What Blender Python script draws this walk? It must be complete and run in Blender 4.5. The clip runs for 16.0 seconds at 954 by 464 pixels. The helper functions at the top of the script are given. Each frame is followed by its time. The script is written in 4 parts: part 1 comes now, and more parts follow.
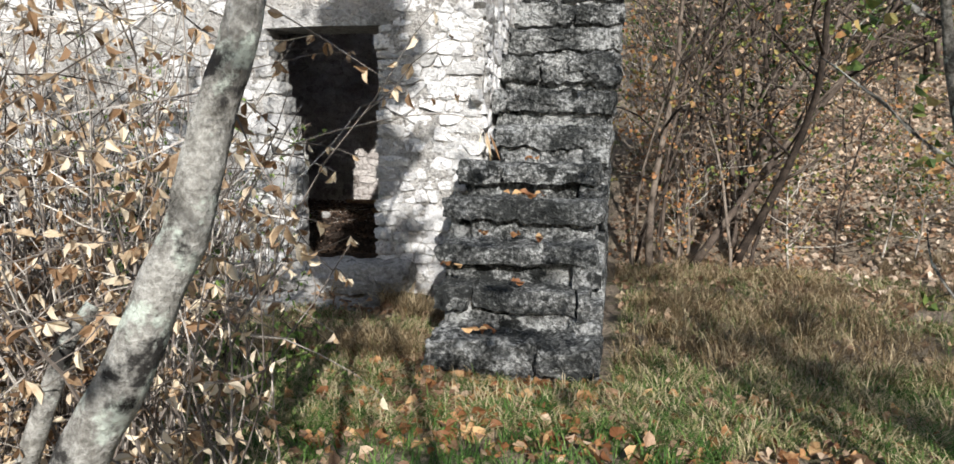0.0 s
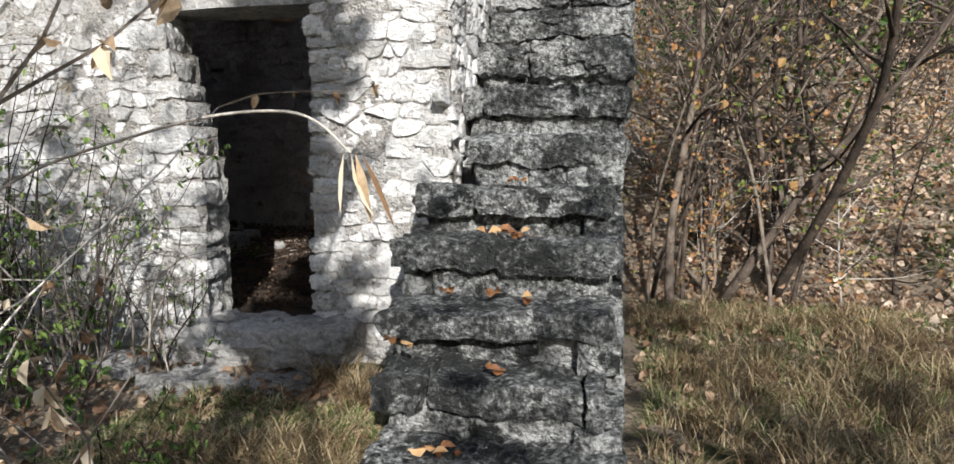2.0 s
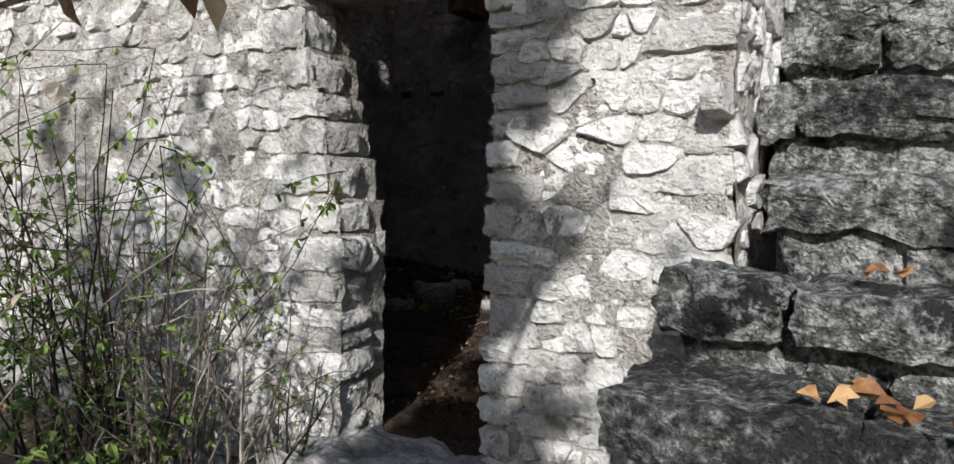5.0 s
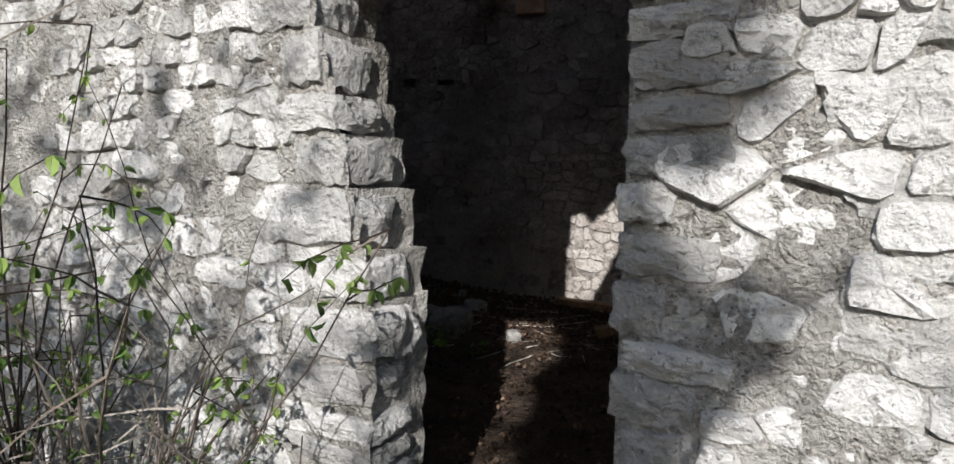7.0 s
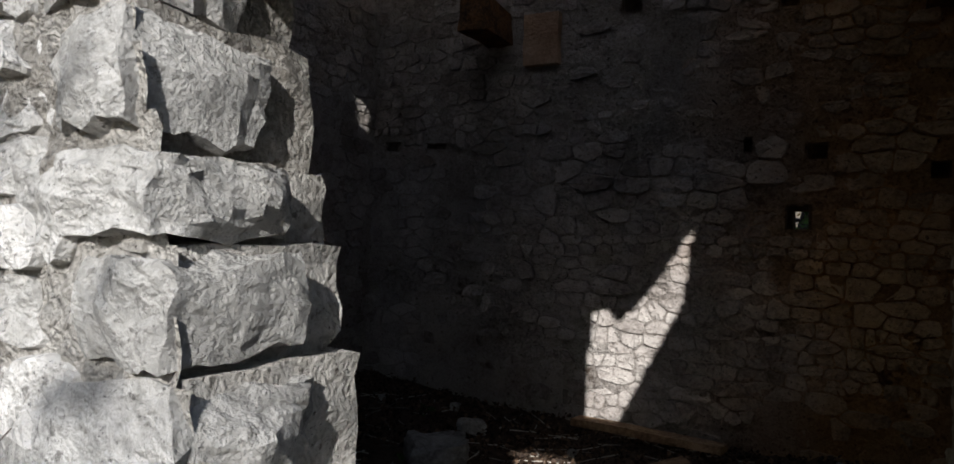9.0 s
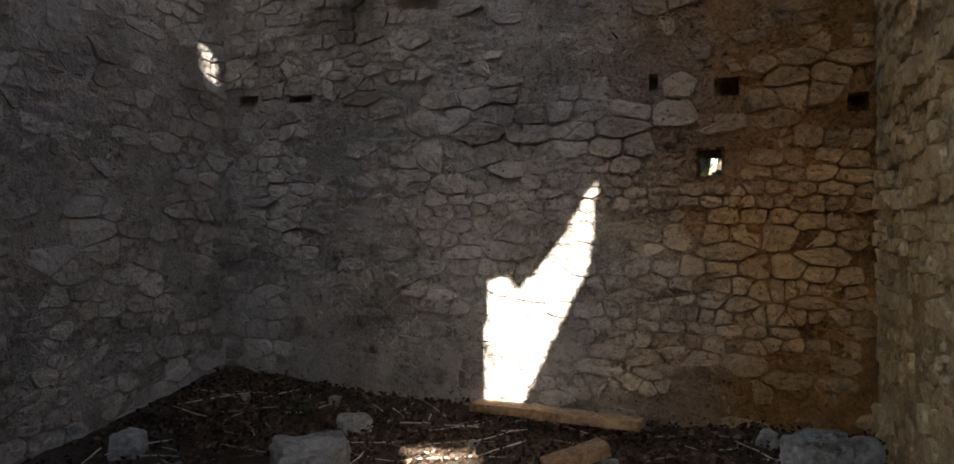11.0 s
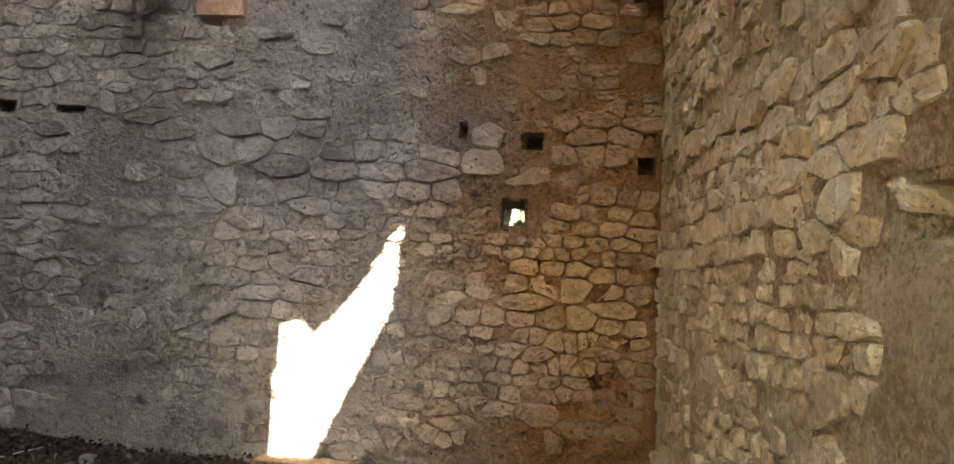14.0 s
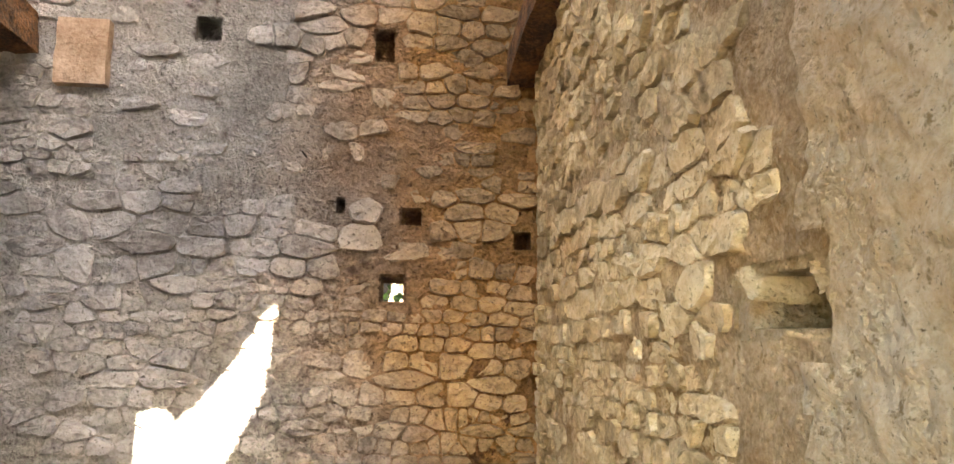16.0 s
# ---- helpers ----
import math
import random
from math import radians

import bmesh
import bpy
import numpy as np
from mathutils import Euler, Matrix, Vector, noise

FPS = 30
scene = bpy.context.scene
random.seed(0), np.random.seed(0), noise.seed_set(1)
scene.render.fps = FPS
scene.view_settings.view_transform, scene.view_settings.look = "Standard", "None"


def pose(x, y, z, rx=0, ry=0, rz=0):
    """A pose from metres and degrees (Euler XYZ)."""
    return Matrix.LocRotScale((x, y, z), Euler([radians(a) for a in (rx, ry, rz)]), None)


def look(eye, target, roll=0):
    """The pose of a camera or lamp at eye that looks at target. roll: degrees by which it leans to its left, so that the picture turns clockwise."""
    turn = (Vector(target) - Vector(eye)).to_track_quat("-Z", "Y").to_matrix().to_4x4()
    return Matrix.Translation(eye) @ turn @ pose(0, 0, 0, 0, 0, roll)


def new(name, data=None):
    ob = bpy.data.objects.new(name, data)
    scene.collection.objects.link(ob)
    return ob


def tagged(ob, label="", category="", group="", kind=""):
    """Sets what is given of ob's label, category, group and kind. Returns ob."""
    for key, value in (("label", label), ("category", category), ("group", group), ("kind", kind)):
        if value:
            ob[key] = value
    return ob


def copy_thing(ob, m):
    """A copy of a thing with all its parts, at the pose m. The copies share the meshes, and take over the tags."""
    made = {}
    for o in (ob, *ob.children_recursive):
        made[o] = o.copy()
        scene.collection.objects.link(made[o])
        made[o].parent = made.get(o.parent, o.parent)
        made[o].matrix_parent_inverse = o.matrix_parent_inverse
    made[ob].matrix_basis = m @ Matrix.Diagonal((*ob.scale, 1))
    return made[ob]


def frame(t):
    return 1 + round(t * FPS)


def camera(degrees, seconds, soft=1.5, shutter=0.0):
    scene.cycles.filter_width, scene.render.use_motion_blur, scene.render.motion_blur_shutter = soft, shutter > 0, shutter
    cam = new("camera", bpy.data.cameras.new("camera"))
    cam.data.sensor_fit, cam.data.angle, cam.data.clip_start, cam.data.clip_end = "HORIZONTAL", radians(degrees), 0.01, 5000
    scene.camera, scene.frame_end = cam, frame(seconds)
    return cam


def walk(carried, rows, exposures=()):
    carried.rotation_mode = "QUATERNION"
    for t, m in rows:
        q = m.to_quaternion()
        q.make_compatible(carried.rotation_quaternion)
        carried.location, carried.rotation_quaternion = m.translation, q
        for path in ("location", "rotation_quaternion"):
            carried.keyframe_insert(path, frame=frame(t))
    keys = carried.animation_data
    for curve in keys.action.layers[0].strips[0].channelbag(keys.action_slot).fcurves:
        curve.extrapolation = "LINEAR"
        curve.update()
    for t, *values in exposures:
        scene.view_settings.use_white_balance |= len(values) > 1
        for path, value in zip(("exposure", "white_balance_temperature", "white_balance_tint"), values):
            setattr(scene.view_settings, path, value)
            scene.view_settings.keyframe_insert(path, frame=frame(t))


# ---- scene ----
cam = camera(68.0, 16.0)
PATH = [
    (0, (0.539, 0.447, 1.280), (0.161, 2.399, 1.066), 1.0),
    (0.5, (0.525, 0.821, 1.296), (-0.042, 2.732, 1.125), 0.4),
    (1, (0.449, 1.139, 1.301), (-0.105, 3.049, 1.084), 0.7),
    (1.5, (0.401, 1.508, 1.328), (0.020, 3.460, 1.112), 0.6),
    (2, (0.442, 1.897, 1.343), (0.062, 3.851, 1.157), -0.0),
    (2.5, (0.475, 2.199, 1.381), (0.082, 4.150, 1.177), -0.3),
    (3, (0.425, 2.506, 1.398), (0.031, 4.457, 1.202), 1.3),
    (3.5, (0.379, 2.820, 1.453), (-0.100, 4.749, 1.229), 1.4),
    (4, (0.299, 3.171, 1.477), (-0.523, 4.988, 1.324), 0.9),
    (4.5, (0.189, 3.386, 1.443), (-0.779, 5.122, 1.225), 0.9),
    (5, (-0.028, 3.593, 1.434), (-1.056, 5.305, 1.330), 1.2),
    (5.2, (-0.077, 3.682, 1.429), (-1.115, 5.389, 1.340), 1.7),
    (7.3, (-0.915, 4.410, 1.640), (-1.871, 6.160, 1.486), 1.1),
    (7.5, (-0.967, 4.540, 1.643), (-1.947, 6.278, 1.505), -0.4),
    (8, (-1.070, 4.828, 1.696), (-2.126, 6.523, 1.580), 0.4),
    (8.5, (-1.208, 5.031, 1.720), (-2.274, 6.717, 1.591), 1.0),
    (9, (-1.428, 5.265, 1.753), (-2.387, 7.019, 1.789), 2.0),
    (9.5, (-1.580, 5.466, 1.699), (-2.514, 7.234, 1.722), 1.7),
    (10, (-1.624, 5.627, 1.687), (-2.580, 7.384, 1.682), 2.8),
    (10.2, (-1.628, 5.697, 1.662), (-2.548, 7.473, 1.636), 1.6),
    (12.3, (-1.760, 5.961, 1.627), (-2.128, 7.927, 1.643), 1.6),
    (12.5, (-1.762, 5.975, 1.634), (-2.123, 7.942, 1.645), 1.6),
    (13, (-1.755, 5.981, 1.632), (-2.096, 7.951, 1.660), 2.2),
    (13.5, (-1.733, 6.002, 1.641), (-2.012, 7.981, 1.708), 1.9),
    (14, (-1.708, 6.012, 1.661), (-1.841, 8.005, 1.770), 2.1),
    (14.5, (-1.686, 6.034, 1.673), (-1.687, 8.028, 1.823), 1.4),
    (15, (-1.672, 6.037, 1.688), (-1.593, 8.026, 1.884), 1.1),
    (15.5, (-1.678, 6.029, 1.704), (-1.519, 8.008, 1.947), 0.9),
    (16, (-1.684, 6.018, 1.722), (-1.494, 7.987, 2.019), 0.6),
]
EXPOSURES = [(0, 0.62, 6300, 10), (4, 0.5, 6300, 10), (5, 0.36, 6300, 10), (8.5, 0.5, 6300, 10), (9.5, 0.45, 6300, 10), (10.2, 1.5, 6400, 10), (12.3, 4.3, 7800, 10), (13, 4.4, 7800, 10), (14, 4.5, 7900, 10), (15, 4.95, 7900, 10), (16, 5.45, 7900, 10)]
walk(cam, [(t, look(*p)) for t, *p in PATH], EXPOSURES)

# ---- world, sun ----
SUN_WAY = Vector((-0.33, 1.0, -0.52))
world = bpy.data.worlds.new("sky")
scene.world = world
world.use_nodes = True
wn = world.node_tree
sky = wn.nodes.new("ShaderNodeTexSky")
sky.sky_type, sky.sun_disc = "NISHITA", False
sky.sun_elevation, sky.sun_rotation = radians(25.6), radians(162)
wn.nodes["Background"].inputs["Strength"].default_value = 0.09
wn.links.new(sky.outputs[0], wn.nodes["Background"].inputs["Color"])
sun_data = bpy.data.lights.new("sun", "SUN")
sun_data.energy, sun_data.angle, sun_data.color = 5.0, radians(0.5), (1.0, 0.965, 0.92)
sun = new("sun", sun_data)
sun.matrix_world = look((0, 0, 10), Vector((0, 0, 10)) + SUN_WAY)

# ---- materials ----


def material(name, stops, scale=3.0, fine=40.0, rough=0.9, bump=0.5, bump_size=0.02, spots=None, vary=0.25, stain=None, fine_mix=0.5, grit=0.0):
    """Noise-driven surface: stops are (place, colour), spots adds blotches (colour, scale, threshold), stain a bounded discolouring."""
    m = bpy.data.materials.new(name)
    m.use_nodes = True
    nt = m.node_tree
    n, l = nt.nodes, nt.links
    b = n["Principled BSDF"]
    b.inputs["Roughness"].default_value = rough
    b.inputs["Specular IOR Level"].default_value = 0.25
    geo = n.new("ShaderNodeNewGeometry")
    pos = geo.outputs["Position"]

    def tex(s, detail=6.0, roughness=0.6):
        t = n.new("ShaderNodeTexNoise")
        t.inputs["Scale"].default_value, t.inputs["Detail"].default_value, t.inputs["Roughness"].default_value = s, detail, roughness
        l.new(pos, t.inputs["Vector"])
        return t.outputs["Fac"]

    def math_node(op, a, c):
        k = n.new("ShaderNodeMath")
        k.operation = op
        for i, v in enumerate((a, c)):
            if isinstance(v, (int, float)):
                k.inputs[i].default_value = v
            else:
                l.new(v, k.inputs[i])
        return k.outputs[0]

    def ramp(fac, places, tight=1.0):
        r = n.new("ShaderNodeValToRGB")
        e = r.color_ramp.elements
        while len(e) < len(places):
            e.new(0.5)
        for el, (p, c) in zip(e, places):
            el.position, el.color = 0.5 + (p - 0.5) * tight, (*c, 1)
        l.new(fac, r.inputs[0])
        return r.outputs[0]

    def mix(fac, a, c, kind="MIX"):
        k = n.new("ShaderNodeMix")
        k.data_type, k.blend_type = "RGBA", kind
        for i, v in ((0, fac), (6, a), (7, c)):
            if isinstance(v, (int, float)):
                k.inputs[i].default_value = v
            elif isinstance(v, tuple):
                k.inputs[i].default_value = (*v, 1)
            else:
                l.new(v, k.inputs[i])
        return k.outputs[2]

    big, small = tex(scale), tex(fine, 8.0, 0.7)
    both = math_node("ADD", math_node("MULTIPLY", big, 1 - fine_mix), math_node("MULTIPLY", small, fine_mix))
    info = n.new("ShaderNodeObjectInfo")
    isl = geo.outputs["Random Per Island"]
    rnd = math_node("ADD", math_node("MULTIPLY", info.outputs["Random"], 0.5), math_node("MULTIPLY", isl, 0.5))
    col = ramp(math_node("ADD", both, math_node("MULTIPLY", math_node("SUBTRACT", rnd, 0.5), vary)), stops, 0.6)
    if spots:
        for colour, s, low in spots:
            f = ramp(tex(s, 8.0, 0.68), ((low, (0, 0, 0)), (low + 0.07, (1, 1, 1))))
            col = mix(f, col, colour)
    if stain:
        colour, x0, x1, amount = stain
        sep = n.new("ShaderNodeSeparateXYZ")
        l.new(pos, sep.inputs[0])
        w = math_node("ADD", sep.outputs[0], math_node("MULTIPLY", math_node("SUBTRACT", tex(1.3), 0.5), 1.3))
        mr = n.new("ShaderNodeMapRange")
        mr.inputs[1].default_value, mr.inputs[2].default_value, mr.inputs[4].default_value = x0, x1, amount
        l.new(w, mr.inputs[0])
        col = mix(mr.outputs[0], col, colour, "MULTIPLY")
    l.new(col, b.inputs["Base Color"])
    bp = n.new("ShaderNodeBump")
    bp.inputs["Strength"].default_value, bp.inputs["Distance"].default_value = bump, bump_size * 2.4
    height = math_node("ADD", both, tex(fine * 0.35, 5.0))
    if grit:
        vo = n.new("ShaderNodeTexVoronoi")
        vo.inputs["Scale"].default_value = 48.0
        warp = n.new("ShaderNodeTexNoise")
        warp.inputs["Scale"].default_value, warp.inputs["Detail"].default_value = 14.0, 4.0
        l.new(pos, warp.inputs["Vector"])
        bent = n.new("ShaderNodeVectorMath")
        bent.operation = "MULTIPLY_ADD"
        bent.inputs[1].default_value = (0.16, 0.16, 0.16)
        l.new(warp.outputs["Color"], bent.inputs[0])
        l.new(pos, bent.inputs[2])
        l.new(bent.outputs[0], vo.inputs["Vector"])
        height = math_node("SUBTRACT", height, math_node("MULTIPLY", vo.outputs["Distance"], grit))
    l.new(height, bp.inputs["Height"])
    l.new(bp.outputs[0], b.inputs["Normal"])
    return m


def leafy(name, stops):
    m = material(name, stops, 6.0, 60.0, 0.6, 0.2, 0.002, vary=1.1)
    nt = m.node_tree
    b = nt.nodes["Principled BSDF"]
    t = nt.nodes.new("ShaderNodeBsdfTranslucent")
    k = nt.nodes.new("ShaderNodeMixShader")
    k.inputs[0].default_value = 0.3
    nt.links.new(b.inputs["Base Color"].links[0].from_socket, t.inputs[0])
    nt.links.new(b.outputs[0], k.inputs[1])
    nt.links.new(t.outputs[0], k.inputs[2])
    nt.links.new(k.outputs[0], nt.nodes["Material Output"].inputs[0])
    return m


LIME = material("pale_limestone", ((0.3, (0.38, 0.37, 0.35)), (0.5, (0.64, 0.625, 0.60)), (0.72, (0.80, 0.78, 0.75))), 2.5, 30, grit=0.1, bump=0.85, bump_size=0.03,
                spots=(((0.27, 0.26, 0.245), 30.0, 0.58), ((0.17, 0.165, 0.155), 85.0, 0.60), ((0.19, 0.19, 0.185), 4.0, 0.63),), vary=0.3)
SILL_STONE = material("grey_sill_stone", ((0.3, (0.13, 0.125, 0.115)), (0.5, (0.31, 0.30, 0.28)), (0.7, (0.50, 0.485, 0.46))), 3.0, 30, bump=0.9, bump_size=0.03,
                      spots=(((0.10, 0.10, 0.095), 6.0, 0.6),), vary=0.15)
LIME_MORTAR = material("lime_mortar", ((0.3, (0.30, 0.275, 0.24)), (0.5, (0.55, 0.52, 0.475)), (0.72, (0.72, 0.69, 0.64))), 3.0, 55, grit=0.28, bump=1.0, bump_size=0.04,
                       spots=(((0.22, 0.20, 0.175), 30.0, 0.58), ((0.13, 0.115, 0.10), 85.0, 0.60), ((0.22, 0.2, 0.175), 5.0, 0.62),))
STEP = material("weathered_step_stone", ((0.36, (0.03, 0.032, 0.03)), (0.48, (0.16, 0.162, 0.153)), (0.6, (0.52, 0.522, 0.50))), 3.0, 34, grit=0.25, bump=1.0, bump_size=0.04,
                spots=(((0.03, 0.032, 0.03), 6.0, 0.53), ((0.50, 0.51, 0.48), 9.0, 0.61)), vary=0.12)
INNER = material("grey_brown_wall_stone", ((0.3, (0.20, 0.175, 0.155)), (0.5, (0.40, 0.36, 0.33)), (0.7, (0.56, 0.52, 0.48))), 2.2, 30, grit=0.1, bump=0.8, bump_size=0.025,
                 vary=0.22, stain=((0.92, 0.62, 0.33), -2.5, -1.5, 1.0), spots=(((0.22, 0.195, 0.175), 30.0, 0.58), ((0.12, 0.10, 0.09), 85.0, 0.60)))
INNER_MORTAR = material("brown_earth_mortar", ((0.3, (0.17, 0.145, 0.125)), (0.5, (0.36, 0.32, 0.285)), (0.7, (0.50, 0.46, 0.42))), 2.5, 60, grit=0.28, bump=1.0, bump_size=0.035,
                        spots=(((0.17, 0.145, 0.125), 30.0, 0.58), ((0.09, 0.07, 0.06), 85.0, 0.60), ((0.12, 0.09, 0.07), 3.0, 0.62),), stain=((0.95, 0.52, 0.2), -2.5, -1.5, 1.0))
OCHRE = material("ochre_wall_stone", ((0.3, (0.38, 0.26, 0.13)), (0.5, (0.66, 0.475, 0.25)), (0.7, (0.80, 0.64, 0.40))), 2.2, 28, grit=0.1, bump=0.8, bump_size=0.025, vary=0.22, spots=(((0.42, 0.29, 0.15), 30.0, 0.58), ((0.27, 0.18, 0.09), 85.0, 0.60)))
OCHRE_MORTAR = material("ochre_mortar", ((0.3, (0.44, 0.27, 0.12)), (0.5, (0.70, 0.50, 0.28)), (0.7, (0.82, 0.66, 0.44))), 2.5, 55, grit=0.28, bump=1.0, bump_size=0.035,
                        spots=(((0.40, 0.26, 0.12), 30.0, 0.58), ((0.25, 0.16, 0.075), 85.0, 0.60), ((0.40, 0.25, 0.11), 2.0, 0.6),))
BRICK = material("fired_brick", ((0.3, (0.30, 0.19, 0.12)), (0.6, (0.47, 0.33, 0.23)), (0.8, (0.57, 0.44, 0.33))), 5, 50, bump=0.6)
SOIL = material("woodland_soil", ((0.3, (0.09, 0.07, 0.05)), (0.48, (0.24, 0.19, 0.14)), (0.62, (0.36, 0.29, 0.21)), (0.78, (0.47, 0.39, 0.29))), 1.5, 45, bump=1.0, bump_size=0.05,
                spots=(((0.09, 0.10, 0.035), 1.1, 0.55),))
RUBBLE_SOIL = material("floor_debris", ((0.3, (0.025, 0.018, 0.013)), (0.5, (0.075, 0.052, 0.037)), (0.75, (0.17, 0.12, 0.085))), 4, 60, bump=1.0, bump_size=0.05)
# pale spots are lichen; the near-black ones paint shadows onto the bark
BARK = material("lichened_bark_with_shadows", ((0.3, (0.06, 0.055, 0.045)), (0.5, (0.21, 0.20, 0.175)), (0.7, (0.42, 0.41, 0.37))), 9, 60, bump=0.9, bump_size=0.012,
                spots=(((0.46, 0.50, 0.43), 7.0, 0.54), ((0.03, 0.028, 0.025), 5.0, 0.53)))
TWIG = material("brown_twig", ((0.3, (0.03, 0.023, 0.018)), (0.55, (0.095, 0.072, 0.056)), (0.75, (0.20, 0.165, 0.13))), 8, 80, bump=0.4, vary=0.6)
DRY_STEM = material("dry_stem", ((0.3, (0.15, 0.125, 0.105)), (0.55, (0.37, 0.33, 0.285)), (0.75, (0.62, 0.58, 0.51))), 8, 80, bump=0.3, vary=0.6)
TIMBER = material("old_timber", ((0.3, (0.09, 0.05, 0.028)), (0.5, (0.24, 0.15, 0.085)), (0.7, (0.40, 0.28, 0.17))), 6, 40, bump=0.7, bump_size=0.01)
DARK_TIMBER = material("dark_beam_timber", ((0.3, (0.022, 0.014, 0.01)), (0.5, (0.08, 0.045, 0.025)), (0.72, (0.25, 0.12, 0.05))), 7, 45, bump=1.0, bump_size=0.015)
DRY_LEAF = leafy("dry_beige_leaf", ((0.2, (0.25, 0.15, 0.08)), (0.5, (0.55, 0.41, 0.26)), (0.8, (0.76, 0.65, 0.48))))
SLOPE_LEAF = leafy("slope_leaf", ((0.2, (0.34, 0.22, 0.14)), (0.5, (0.58, 0.44, 0.32)), (0.8, (0.72, 0.60, 0.47))))
TAN_LEAF = leafy("fallen_tan_leaf", ((0.2, (0.20, 0.085, 0.035)), (0.5, (0.42, 0.21, 0.09)), (0.8, (0.62, 0.40, 0.20))))
BROWN_LEAF = leafy("fallen_brown_leaf", ((0.2, (0.17, 0.10, 0.06)), (0.5, (0.37, 0.24, 0.15)), (0.8, (0.56, 0.42, 0.29))))
BARK_SCRAP = leafy("bark_scrap", ((0.2, (0.035, 0.022, 0.015)), (0.5, (0.11, 0.068, 0.045)), (0.85, (0.27, 0.18, 0.12))))
GREEN_LEAF = leafy("green_leaf", ((0.2, (0.045, 0.085, 0.02)), (0.5, (0.11, 0.19, 0.045)), (0.8, (0.24, 0.33, 0.09))))
AUTUMN_LEAF = leafy("autumn_leaf", ((0.15, (0.05, 0.085, 0.02)), (0.42, (0.15, 0.20, 0.05)), (0.65, (0.34, 0.28, 0.10)), (0.9, (0.42, 0.21, 0.09))))
STRAW = leafy("straw_grass", ((0.2, (0.17, 0.12, 0.06)), (0.5, (0.38, 0.29, 0.17)), (0.85, (0.56, 0.46, 0.29))))
FRESH_GRASS = leafy("fresh_grass_blade", ((0.2, (0.045, 0.10, 0.02)), (0.5, (0.10, 0.19, 0.04)), (0.85, (0.22, 0.32, 0.09))))
GRASS = leafy("grass_blade", ((0.2, (0.06, 0.12, 0.025)), (0.5, (0.14, 0.21, 0.055)), (0.66, (0.36, 0.31, 0.15)), (0.9, (0.54, 0.45, 0.28))))

# ---- building helpers ----
rng = random.Random(7)


def finish(name, bm, mat, smooth=False):
    me = bpy.data.meshes.new(name)
    bm.to_mesh(me)
    bm.free()
    me.materials.append(mat)
    if smooth:
        for p in me.polygons:
            p.use_smooth = True
    return me


def part(name, bm, mat, parent, label="", smooth=False):
    ob = new(name, finish(name, bm, mat, smooth))
    ob.parent = parent
    return tagged(ob, label)


def raw(name, verts, faces, mat, parent=None):
    me = bpy.data.meshes.new(name)
    me.from_pydata(verts, [], faces)
    me.materials.append(mat)
    ob = new(name, me)
    ob.parent = parent
    return ob


def box(bm, x0, x1, y0, y1, z0, z1):
    m = Matrix.LocRotScale(((x0 + x1) / 2, (y0 + y1) / 2, (z0 + z1) / 2), None, (x1 - x0, y1 - y0, z1 - z0))
    bmesh.ops.create_cube(bm, size=1, matrix=m)


def rock_mesh(name, mat, seed, cuts=3, rough=0.16, square=0.7, smooth=False, size=(1, 1, 1)):
    """A rough unit block, between a cuboid and a boulder, with broken faces."""
    bm = bmesh.new()
    bmesh.ops.create_cube(bm, size=1)
    bmesh.ops.subdivide_edges(bm, edges=bm.edges[:], cuts=cuts, use_grid_fill=True)
    off = Vector((seed * 3.7, seed * 1.9, seed * 5.3))
    s = Vector(size)
    for v in bm.verts:
        p = v.co.copy()
        ball = p.normalized() * 0.5
        p = p * square + ball * (1 - square) * 1.15
        q = Vector((p.x * s.x, p.y * s.y, p.z * s.z))
        f = 1.6 / max(min(size), 0.2)
        d = noise.noise_vector(q * f + off) * rough * 0.6 + noise.noise_vector(q * f * 2.7 + off) * rough * 0.32 + noise.noise_vector(q * f * 6.5 + off) * rough * 0.16
        v.co = p + Vector((d.x / s.x, d.y / s.y, d.z / s.z)) * min(size)
    return finish(name, bm, mat, smooth)


def core(bm, u0, u1, v0, v1, w0, w1, holes, at):
    """A wall solid with rectangular holes, cut up along the holes' edges; at maps (u, w, v) to the axes."""
    us = sorted({u0, u1, *[h[0] for h in holes], *[h[1] for h in holes]})
    vs = sorted({v0, v1, *[h[2] for h in holes], *[h[3] for h in holes]})
    for a, b in zip(us, us[1:]):
        for c, d in zip(vs, vs[1:]):
            mu, mv = (a + b) / 2, (c + d) / 2
            if not any(h[0] < mu < h[1] and h[2] < mv < h[3] for h in holes):
                p, q = at(a, w0, c), at(b, w1, d)
                box(bm, min(p[0], q[0]), max(p[0], q[0]), min(p[1], q[1]), max(p[1], q[1]), c, d)


